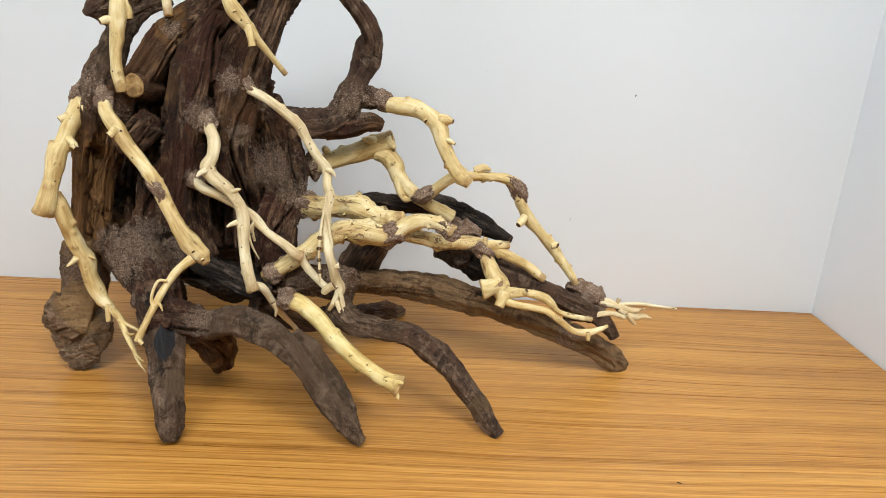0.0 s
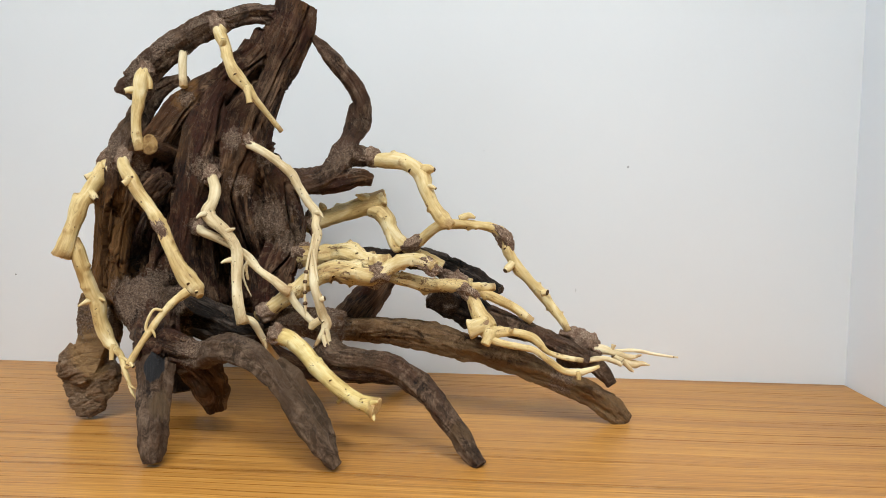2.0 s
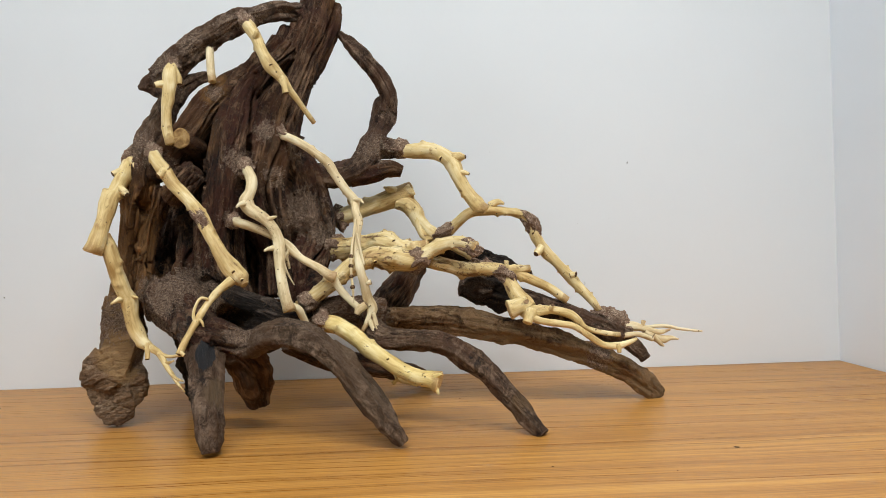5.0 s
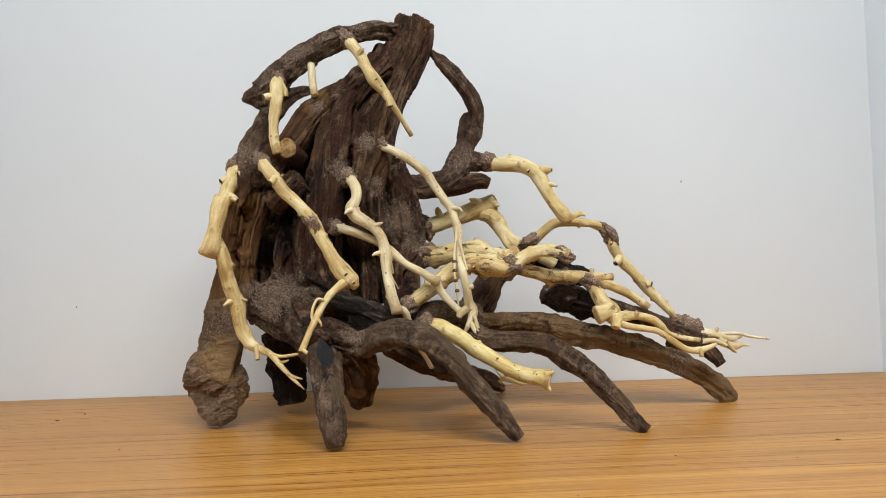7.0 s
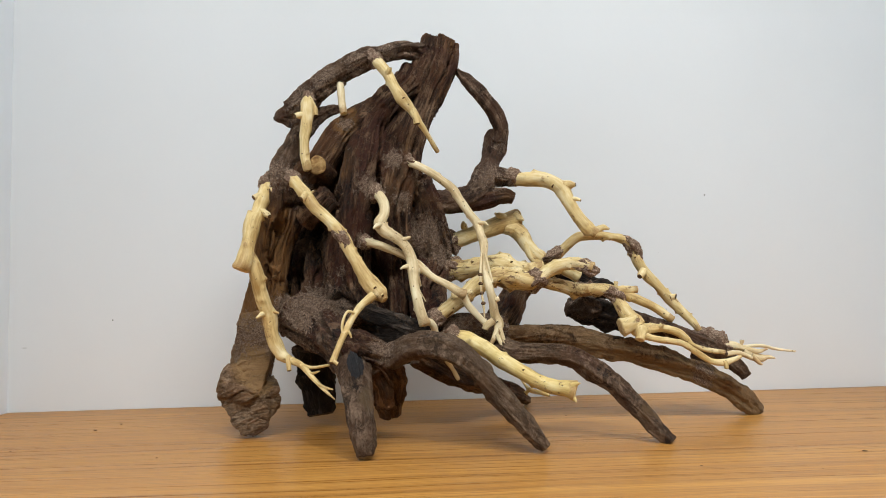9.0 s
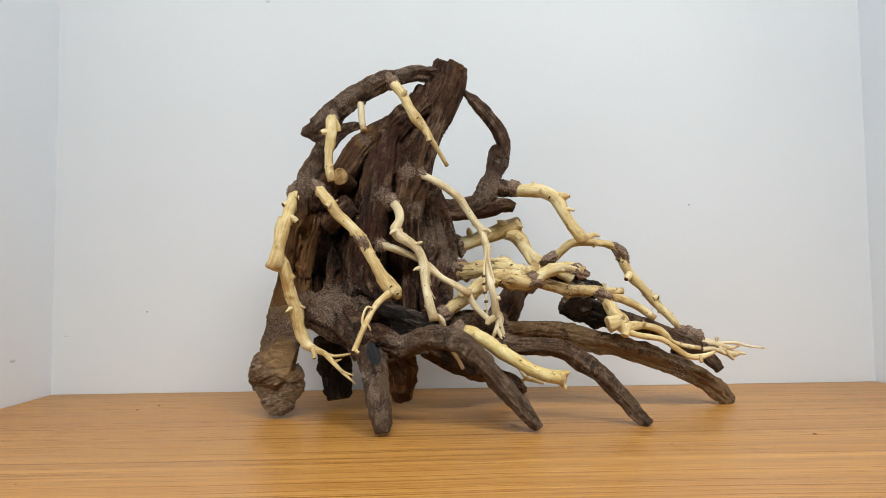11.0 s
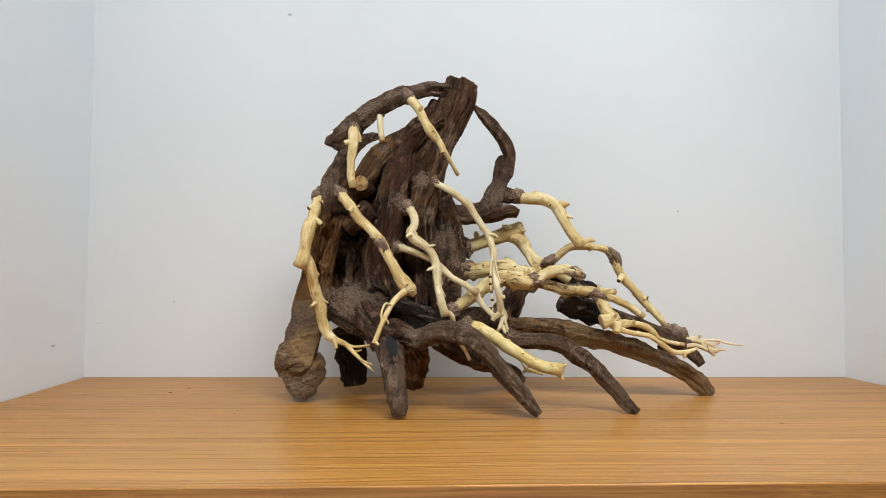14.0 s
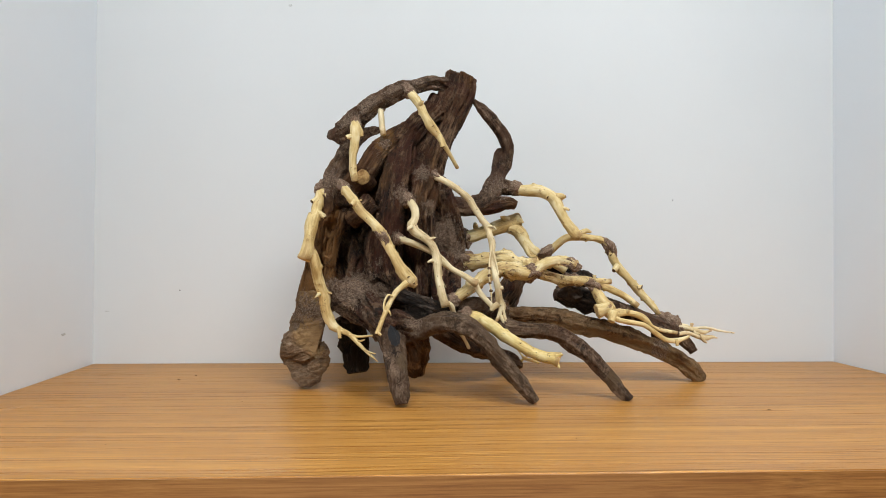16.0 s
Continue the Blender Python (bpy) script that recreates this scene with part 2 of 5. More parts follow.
OAK = board_material("oak_laminate", ((0.29, 0.116, 0.0195), (0.455, 0.203, 0.0385), (0.615, 0.314, 0.074)), 0.25, 0.27, 0.38)
OAK_EDGE = board_material("oak_edge_band", ((0.25, 0.092, 0.02), (0.37, 0.15, 0.035), (0.47, 0.208, 0.055)), 0.42, 0.4)
m = Mat("floor_tile")
FLOOR = m.done(m.ramp(m.noise(m.coords(), 6, 4), (0.35, (0.16, 0.15, 0.14)), (0.65, (0.22, 0.21, 0.2))), 0.5, m.bump(m.noise(m.coords(), 120), 0.0005))
m = Mat("speck_brown")
SPECK = m.done(m.ramp(m.noise(m.coords(), 700, 3), (0.4, (0.05, 0.03, 0.018)), (0.6, (0.14, 0.085, 0.05))), 0.85, None, 0.2)
m = Mat("scuff_grey")
SCUFF = m.done(m.ramp(m.noise(m.coords(), 500, 3), (0.35, (0.5, 0.51, 0.51)), (0.65, (0.66, 0.68, 0.68))), 0.8, None, 0.2)
m = Mat("scuff_dark")
DENT = m.done(m.ramp(m.noise(m.coords(), 500, 3), (0.35, (0.16, 0.16, 0.16)), (0.65, (0.4, 0.4, 0.4))), 0.8, None, 0.2)
m = Mat("orange_heartwood")
HEART = m.done(m.ramp(m.noise(m.coords(), 160, 5, 0.65, 0.6), (0.35, (0.2, 0.105, 0.04)), (0.52, (0.4, 0.24, 0.09)), (0.68, (0.52, 0.35, 0.16))), 0.8, m.bump(m.noise(m.coords(), 300, 5, 0.7), 0.003), 0.2)
m = Mat("lamp_diffuser")
m.b.inputs["Emission Color"].default_value, m.b.inputs["Emission Strength"].default_value = (1.0, 0.985, 0.95, 1), 4.0
GLOW = m.done((0.85, 0.85, 0.85), 0.5)
m = Mat("window_glass")
m.b.inputs["Transmission Weight"].default_value = 1.0
GLASS = m.done((0.95, 0.97, 0.97), 0.02)
m = Mat("white_metal")
METAL = m.done((0.8, 0.8, 0.8), 0.4)


# ---- mesh tools ----
def mesh_object(name, verts, faces, materials, parent=None, slots=None, soft=True):
    me = bpy.data.meshes.new(name)
    me.from_pydata([tuple(v) for v in verts], [], faces)
    for mat in materials:
        me.materials.append(mat)
    if slots is not None:
        me.polygons.foreach_set("material_index", slots)
    me.polygons.foreach_set("use_smooth", [soft] * len(me.polygons))
    me.update()
    ob = new(name, me)
    ob.parent = parent
    return ob


def box(name, a, b, mat, parent=None, bevel=0.0):
    bm = bmesh.new()
    bmesh.ops.create_cube(bm, size=1)
    for v in bm.verts:
        v.co = Vector([a[i] if v.co[i] < 0 else b[i] for i in range(3)])
    if bevel:
        bmesh.ops.bevel(bm, geom=bm.edges[:], offset=bevel, segments=3, affect="EDGES", profile=0.5)
    me = bpy.data.meshes.new(name)
    bm.to_mesh(me)
    bm.free()
    me.materials.append(mat)
    ob = new(name, me)
    ob.parent = parent
    return ob


def rail(ctrl, step):
    """A smooth line through the control points: places, radii and lengths."""
    c = np.array(ctrl, float)
    c = np.vstack([2 * c[0] - c[1], c, 2 * c[-1] - c[-2]])
    out = []
    for i in range(1, len(c) - 2):
        p0, p1, p2, p3 = c[i - 1:i + 3]
        n = max(2, int(np.linalg.norm(p2[:3] - p1[:3]) / step))
        for k in range(n):
            u = k / n
            q = 0.5 * (2 * p1 + (p2 - p0) * u + (2 * p0 - 5 * p1 + 4 * p2 - p3) * u ** 2 + (3 * p1 - p0 - 3 * p2 + p3) * u ** 3)
            q[3] = p1[3] + (p2[3] - p1[3]) * (3 * u * u - 2 * u ** 3)
            out.append(q)
    out.append(c[-2])
    out = np.array(out)
    s = np.concatenate([[0], np.cumsum(np.linalg.norm(np.diff(out[:, :3], axis=0), axis=1))])
    return out[:, :3], np.maximum(out[:, 3], 0.0004), s


def frames(p):
    """Tangents and two steady cross directions along a line."""
    t = np.gradient(p, axis=0)
    t /= np.linalg.norm(t, axis=1)[:, None]
    a = np.cross(t[0], (0, 1, 0.2))
    u = [a / np.linalg.norm(a)]
    for i in range(1, len(p)):
        a = u[-1] - t[i] * np.dot(u[-1], t[i])
        u.append(a / np.linalg.norm(a))
    u = np.array(u)
    return t, u, np.cross(t, u)


def n3(x, y, z):
    return noise.noise((x, y, z))


def swept(ctrl, sides, step, shape, seed, tip=False):
    """A closed tube along ctrl; shape(theta, s, r, i) gives the radius's factor. Gives verts, faces, slots (1: end faces) and grain."""
    p, r, s = rail(ctrl, step)
    t, u, w = frames(p)
    verts, grain = [], []
    for i in range(len(p)):
        for k in range(sides):
            a = 2 * math.pi * k / sides
            rr = r[i] * shape(a, s[i], r[i], i / (len(p) - 1))
            verts.append(p[i] + rr * (math.cos(a) * u[i] + math.sin(a) * w[i]))
            grain.append((math.cos(a) * r[i] + seed, math.sin(a) * r[i] + seed * 0.7, s[i]))
    faces, slots = [], []
    for i in range(len(p) - 1):
        for k in range(sides):
            k2 = (k + 1) % sides
            faces.append((i * sides + k, i * sides + k2, (i + 1) * sides + k2, (i + 1) * sides + k))
            slots.append(0)
    for end, i in ((0, 0), (1, len(p) - 1)):
        sign = -1 if end == 0 else 1
        ring0 = [i * sides + k for k in range(sides)]
        for inset, push in ((0.86, 0.10 if not (tip and end) else 0.6), (0.45, 0.1 if not (tip and end) else 0.9)):
            ring1 = []
            for k in range(sides):
                v = p[i] + (verts[i * sides + k] - p[i]) * inset + sign * t[i] * r[i] * (push + 0.12 * n3(seed + k * 0.9, inset * 7, end))
                ring1.append(len(verts))
                verts.append(v)
                grain.append((seed + 0.1 * inset, k * 0.002, s[i]))
            for k in range(sides):
                k2 = (k + 1) % sides
                f = (ring0[k], ring0[k2], ring1[k2], ring1[k])
                faces.append(f[::-1] if end == 0 else f)
                slots.append(0 if tip and end else 1)
            ring0 = ring1
        verts.append(p[i] + sign * t[i] * r[i] * (0.08 if not (tip and end) else 1.0))
        grain.append((seed, 0, s[i]))
        for k in range(sides):
            k2 = (k + 1) % sides
            f = (ring0[k], ring0[k2], len(verts) - 1)
            faces.append(f[::-1] if end == 0 else f)
            slots.append(0 if tip and end else 1)
    return verts, faces, slots, grain


def stained(verts):
    v = np.array(verts)
    d = np.zeros(len(v))
    for x, y, z, rx, rz, lean in STAINS:
        dx, dz = v[:, 0] - x, v[:, 2] - z
        dx = dx + lean * dz
        far = np.sqrt((dx / rx) ** 2 + (dz / rz) ** 2 + ((v[:, 1] - y) / (3 * rx)) ** 2)
        d = np.maximum(d, 1.35 - far)
    return np.clip(d, 0, 1)


def tanned(verts):
    v = np.array(verts)
    d = np.zeros(len(v))
    for x, y, z, r in TANS:
        d = np.maximum(d, 1.5 - np.linalg.norm(v - (x, y, z), axis=1) / (1.5 * r))
    return np.clip(d, 0, 1)


def set_grain(ob, grain, dust=None, stains=None, tans=None):
    a = ob.data.attributes.new("grain", "FLOAT_VECTOR", "POINT")
    a.data.foreach_set("vector", np.array(grain, np.float32).ravel())
    if dust is not None:
        a = ob.data.attributes.new("dust", "FLOAT", "POINT")
        a.data.foreach_set("value", np.array(dust, np.float32))
    if tans is not None:
        a = ob.data.attributes.new("tan", "FLOAT", "POINT")
        a.data.foreach_set("value", np.array(tans, np.float32))
    if stains is not None:
        a = ob.data.attributes.new("stain", "FLOAT", "POINT")
        a.data.foreach_set("value", np.array(stains, np.float32))


def dusted(verts):
    v = np.array(verts)
    d = np.zeros(len(v))
    for x, y, z, r in DUST:
        d = np.maximum(d, 1.12 - np.linalg.norm(v - (x, y, z), axis=1) / (1.35 * r))
    return np.clip(d, 0, 1)


def facet(a, s, sd, sides=5, rate=9.0):
    """A split-wood cross-section: flat faces whose corners wander along the length."""
    best = 1.08
    for k in range(sides):
        ak = 2 * math.pi * (k + 0.55 * n3(sd + k * 3.1, s * rate, 0.5)) / sides
        c = math.cos(a - ak)
        if c > 0.25:
            best = min(best, (0.86 + 0.15 * n3(s * rate * 1.6, sd * 1.3 + k * 2.3, 1.5)) / c)
    return best


COUNT = [0]


def sliver(x, y, z):
    """Split wood: a step of its own for each long splinter, and how near the next splinter is."""
    d, p = noise.voronoi((x, y, z))
    q = math.sin(p[0][0] * 12.99 + p[0][1] * 78.23 + p[0][2] * 37.7) * 43758.5
    return q - math.floor(q) - 0.5, d[1] - d[0]


def seed_next():
    COUNT[0] += 1
    return COUNT[0] * 1.37


def peeled(name, ctrl, parent=None, knots=0, white=0, yellow=0, tip=0, ragged=0, glued=0):
    """A peeled branch with swellings, slight facets and sawn or broken ends."""
    sd = seed_next()
    lump = 0.2 if knots > 1 else 0.2 if knots else 0.12
    long = sum(math.dist(p[:3], q[:3]) for p, q in zip(ctrl, ctrl[1:]))
    rng = random.Random(COUNT[0])
    nodes = [(rng.uniform(0.05, 0.95) * long, rng.uniform(0, 6.28), rng.uniform(0.15, 0.5), rng.uniform(0.16, 0.42)) for _ in range(int(long * (170 if knots > 1 else 90 if knots else 50)))]

    wear = []

    def shape(a, s, r, f):
        x, y = math.cos(a), math.sin(a)
        g = n3(x * 0.8 + sd, y * 0.8, s * 55)
        bud = 0.0
        for s0, a0, h, w in nodes:
            ds = (s - s0) / (w * r)
            if abs(ds) < 3:
                da = (1 - math.cos(a - a0)) * 2 / (w * w)
                bud = max(bud, h * math.exp(-ds * ds - da))
        wear.append(min(1.0, max(2.4 * bud, 1.0 - min(s, long - s) / 0.012)))
        if ragged and f > 0.93:
            bud += (f - 0.93) * (2.6 + 2.2 * n3(x * 3 + sd, y * 3, 1.0))
        return 0.95 + bud + lump * g * abs(g) * 2.2 + 0.05 * n3(x * 1.6, y * 1.6 + sd, s * 130) + 0.025 * n3(x * 5, y * 5 + sd, s * 40) + 0.02 * n3(x * 3 + sd, y * 3, s * 500)

    v, f, sl, g = swept(ctrl, 22, 0.0016, shape, sd, bool(tip))
    ob = mesh_object(name, v, f, [WHITE if white else YELLOW if yellow else SCARRED if knots > 1 else PEELED, CUT], parent or sculpture, sl)
    set_grain(ob, g)
    a = ob.data.attributes.new("wear", "FLOAT", "POINT")
    a.data.foreach_set("value", np.array(wear + [0.2] * (len(v) - len(wear)), np.float32))
    if glued:
        GLUED.append((ctrl, glued > 1))
    ob["label"] = "whitish peeled branch" if white else "yellow peeled branch with brown flecks"
    return ob


GLUED = []


def collar(ctrl, slim):
    """A cone of glued sand round the foot of a branch."""
    p, q, t = (np.array(c[:3]) for c in ctrl[:3])
    r, w = ctrl[0][3], ctrl[1][3]
    rows = [(p, r + 0.004), (p * 0.7 + q * 0.3, r + 0.004), (p * 0.3 + q * 0.7, w + 0.0015), (q, w)]
    if not slim:
        rows = [(p, w + 0.006), (p * 0.5 + q * 0.5, w + 0.0055), (q, w + 0.003), (q * 0.65 + t * 0.35, w + 0.0008)]
    sand("sand_joint", [(*c, k) for c, k in rows])


def twig(name, ctrl, parent=None, tip=0):
    sd = seed_next()
    if len(ctrl) == 3 and not tip and math.dist(ctrl[0][:3], ctrl[2][:3]) < 0.012:
        a, r = np.array(ctrl[0][:3]), ctrl[0][3]
        ctrl = [(*(a + 0.72 * (np.array(c[:3]) - a)), max(c[3], 0.78 * r)) for c in ctrl]

    def shape(a, s, r, f):
        x, y = math.cos(a), math.sin(a)
        return 1 + 0.12 * n3(x + sd, y, s * 140) + 0.06 * n3(x * 2, y * 2 + sd, s * 320)

    v, f, sl, g = swept(ctrl, 12, 0.0012, shape, sd, bool(tip))
    mat = parent.data.materials[0]
    ob = mesh_object(name, v, f, [mat, CUT if ctrl[-1][3] > 0.0045 else PITH], parent, sl)
    set_grain(ob, g)
    return ob


def ringed(ctrl, parent, count):
    """Dark bud rings along a thin hanging twig."""
    p, r, s = rail(ctrl, 0.001)
    t, u, w = frames(p)
    for k in range(count):
        i = int(len(p) * (0.45 + 0.5 * k / count))
        rows = [(*(p[i] + t[i] * d), q) for d, q in ((-0.0017, r[i]), (-0.0005, r[i] + 0.001), (0.0007, r[i] + 0.0009), (0.0016, r[i]))]
        v, f, sl, g = swept(rows, 12, 0.0006, lambda a, s, q, k: 1.0, 1.7)
        ob = mesh_object("bud", v, f, [PITH], parent)
        set_grain(ob, g)


def bark(name, ctrl, parent=None, smooth=0, dark=0, ragged=0, pale=0, mottled=0):
    """A dark root or limb: oval, ridged along its length, with splits and worn ends."""
    sd = seed_next()
    deep = 0.22 if smooth else 0.5 if pale else 0.85
    swell = 0.26 if smooth or pale else 0.55

    def shape(a, s, r, f):
        a2 = a + 2.5 * s + 0.3 * n3(sd, s * 12, 1)
        x, y = math.cos(a2), math.sin(a2)
        k = r / 0.018
        ridge = n3(x * 1.7 * k + sd, y * 1.7 * k, s * 6)
        ridge = 0.9 * ridge - 0.8 * max(0.0, 1 - abs(ridge) / 0.08)
        ridge2 = n3(x * 4.5 * k, y * 4.5 * k + sd, s * 14)
        ridge2 = 0.6 * ridge2 - 0.9 * max(0.0, 1 - abs(ridge2) / 0.1)
        e = facet(a2, s, sd, 5, 6.0) * (1 + swell * (0.3 * n3(x * 0.7 + sd, y * 0.7, s * 34) + 0.24 * n3(x * 1.3, y * 1.3 + sd, s * 75)))
        e += deep * (0.13 * ridge + 0.08 * ridge2) + 0.02 * n3(x * 14, y * 14, s * 160 + sd)
        step1, gap1 = sliver(x * 1.9 * k + sd, y * 1.9 * k, s * 6)
        e += deep * (0.17 * step1 - 0.1 * max(0.0, 1 - gap1 / 0.14))
        if smooth:
            chip, rim = sliver(x * 1.1 + sd, y * 1.1, s * 26)
            e += 0.2 * chip - 0.05 * max(0.0, 1 - rim / 0.1) + 0.14 * n3(x * 1.1 + sd, y * 1.1, s * 42)
            e += 0.07 * n3(x * 2.6 + sd, y * 2.6, s * 95) + 0.035 * n3(x * 6, y * 6 + sd, s * 230)
            e += max(0.0, f - 0.72) * (0.7 * n3(x * 2.8 + sd, y * 2.8, s * 110) + 0.45 * n3(x * 6 + sd, y * 6, s * 260))
        if mottled:
            e += 0.12 * n3(x * 1.8 + sd, y * 1.8, s * 60) + 0.08 * n3(x * 4, y * 4 + sd, s * 150) + 0.04 * n3(x * 9, y * 9, s * 330 + sd)
        if dark:
            e += 0.16 * n3(x * 3.5 + sd, y * 3.5, s * 90) + 0.1 * n3(x * 8, y * 8 + sd, s * 210)
        if pale:
            e += 0.05 * n3(x * 5 + sd, y * 5, s * 150)
        if ragged and f > 0.7:
            e += (f - 0.7) * 0.9 * n3(x * 4 + sd, y * 4, s * 40)
        return e

    v, f, sl, g = swept(ctrl, 96, 0.0012, shape, sd)
    ob = mesh_object(name, v, f, [DARK_BARK if dark else MOTTLED if mottled else TAN_BARK if pale else GREY_BARK if smooth else BARK, BROKEN], parent or sculpture, sl)
    set_grain(ob, g, dusted(v), stained(v), tanned(v))
    ob["label"] = "blackened driftwood root" if dark else "smooth grey-brown driftwood" if smooth else "rough brown driftwood"
    return ob


def sand(name, ctrl, parent=None, dark=0):
    sd = seed_next()

    def shape(a, s, r, f):
        x, y = math.cos(a), math.sin(a)
        e = 0.95 + 0.34 * n3(x * 1.3 + sd, y * 1.3, s * 70) + 0.22 * n3(x * 3.5, y * 3.5 + sd, s * 170)
        edge = max(0.0, abs(2 * f - 1) - 0.35 - 0.6 * n3(x * 2 + sd, y * 2, 4.0 + s * 30)) / 0.5
        e -= 0.45 * min(1.0, edge)
        return max(0.3, e) + 0.0007 / max(r, 0.004) * random.uniform(-1, 1)

    c = [(*ctrl[0][:3], ctrl[0][3] * 0.86)] + list(ctrl[1:-1]) + [(*ctrl[-1][:3], ctrl[-1][3] * 0.86)]
    v, f, sl, g = swept(c, 44, 0.0011, shape, sd)
    ob = mesh_object(name, v, f, [DARK_SAND if dark else SAND], parent or sculpture)
    ob["label"] = "dark glued sand crust" if dark else "glued grey-brown sand"
    return ob


def grown(name, columns, parent=None, grip=0.0012, rough=1.0, blocky=0, cut=None, blocks=()):
    """Columns and lobes grown together into one skin, then split and ridged along the grain."""
    from mathutils import kdtree
    sd = seed_next()
    verts, faces, places = [], [], []
    for j, ctrl in enumerate(columns):
        v, f, _, _ = swept(ctrl, 28, 0.004, lambda a, s, r, q: facet(a, s, sd + j, 4 if blocky else 6, 7.0) * (1.03 + 0.14 * n3(math.cos(a) * 1.2 + j, math.sin(a) * 1.2, s * 24 + sd)), sd + j)
        faces += [tuple(i + len(verts) for i in q) for q in f]
        verts += v
        p, r, s = rail(ctrl, 0.004)
        t, u, w = frames(p)
        places += list(zip(p, r, s + j * 0.31, u, w))
    for corners in blocks:
        bm = bmesh.new()
        for c in corners:
            bm.verts.new(c)
        bmesh.ops.delete(bm, geom=bmesh.ops.convex_hull(bm, input=bm.verts[:])["geom_interior"], context="VERTS")
        bm.verts.index_update()
        faces += [tuple(v.index + len(verts) for v in f.verts) for f in bm.faces]
        verts += [np.array(v.co) for v in bm.verts]
        bm.free()
    ob = mesh_object(name, verts, faces, [LEG_BARK if blocky else BARK], parent or sculpture)
    md = ob.modifiers.new("skin", "REMESH")
    md.mode, md.voxel_size, md.use_smooth_shade = "VOXEL", grip, True
    md = ob.modifiers.new("soften", "SMOOTH")
    md.factor, md.iterations = 0.5, 2 if blocky else 3
    deps = bpy.context.evaluated_depsgraph_get()
    me = bpy.data.meshes.new_from_object(ob.evaluated_get(deps))
    ob.modifiers.clear()
    ob.data = me
    tree = kdtree.KDTree(len(places))
    for i, q in enumerate(places):
        tree.insert(q[0], i)
    tree.balance()
    co = np.empty(len(me.vertices) * 3)
    me.vertices.foreach_get("co", co)
    co = co.reshape(-1, 3)
    no = np.empty(len(me.vertices) * 3)
    me.vertices.foreach_get("normal", no)
    no = no.reshape(-1, 3)
    grain, out, cover = [], np.empty_like(co), dusted(co)
    for i, c in enumerate(co):
        near = tree.find_n(c, 3)
        q = places[min(near, key=lambda h: h[2] - 0.3 * places[h[1]][1])[1]]
        d = c - q[0]
        x, y = float(np.dot(d, q[3])), float(np.dot(d, q[4]))
        s = q[2] + float(np.dot(d, np.cross(q[3], q[4])))
        grain.append((x, y, s))
        clear = 1 - 0.92 * cover[i]
        wob = 0.0035 * n3(s * 16, x * 20, sd)
        n1 = n3((x + wob) * 30 + sd, (y + wob) * 30, s * 2.2)
        n2 = n3((x + wob) * 95, (y - wob) * 95 + sd, s * 6)
        n4 = n3(x * 300 + sd, y * 300, s * 16)
        lump = n3(c[0] * 26, c[1] * 26, c[2] * 20 + sd)
        step1, gap1 = sliver((x + wob) * 52 + sd, (y + wob) * 52, s * 1.7)
        step2, gap2 = sliver(x * 150, y * 150 + sd, s * 4.5)
        step3, _ = sliver(x * 380 + sd, y * 380, s * 16)
        h = -0.016 * max(0.0, 1 - abs(n1) / 0.04) - 0.003 * max(0.0, 1 - abs(n2) / 0.05)
        h += 0.0058 * step1 - 0.003 * max(0.0, 1 - gap1 / 0.06) + 0.0024 * step2 - 0.0012 * max(0.0, 1 - gap2 / 0.09) + 0.0011 * step3
        h *= clear
        h += 0.0024 * lump + 0.0009 * n4 + 0.0012 + 0.0006 * n3(x * 700, y * 700, s * 90)
        h += cover[i] * (0.0016 * n3(c[0] * 170, c[1] * 170, c[2] * 170) + 0.0014 * n3(c[0] * 420, c[1] * 420, c[2] * 420))
        if blocky:
            chunk, gap = sliver(c[0] * 40 + c[2] * 25 + sd, c[1] * 40, c[2] * 60 - c[0] * 20)
            fine, thin = sliver(c[0] * 40 + c[2] * 60, c[1] * 60 + sd, c[2] * 230 - c[0] * 110)
            low = min(1.0, max(0.0, (TOP + 0.052 - c[2]) / 0.01))
            crack = max(0.0, 1 - gap / 0.1)
            h = clear * (0.0028 * chunk - 0.0016 * crack + (0.0006 + 0.001 * low) * fine - 0.0011 * low * max(0.0, 1 - thin / 0.15))
            h += 0.0008 * lump + cover[i] * (0.003 * lump + 0.002 * n3(c[0] * 170, c[1] * 170, c[2] * 170) + 0.0014 * n3(c[0] * 420, c[1] * 420, c[2] * 420))
            grain[-1] = (c[2], c[1], c[0] + 0.4 * c[2])
        out[i] = c + no[i] * h * rough
    if cut:
        x0, z0, x1, z1 = cut
        for i in range(len(out)):
            roof = z0 + (z1 - z0) * (out[i, 0] - x0) / (x1 - x0) + 0.0016 * n3(out[i, 0] * 160, out[i, 1] * 160, 3.0)
            if out[i, 2] > roof:
                out[i, 2] = roof + 0.12 * (out[i, 2] - roof)
    if blocks:
        out[:, 2] = np.maximum(out[:, 2], TOP + 0.0003)
    me.vertices.foreach_set("co", out.ravel())
    me.polygons.foreach_set("use_smooth", [True] * len(me.polygons))
    me.update()
    set_grain(ob, grain, dusted(out), None, tanned(out))
    ob["label"] = "split tan driftwood foot" if blocky else "gnarled dark brown driftwood trunk with deep splits"
    return ob


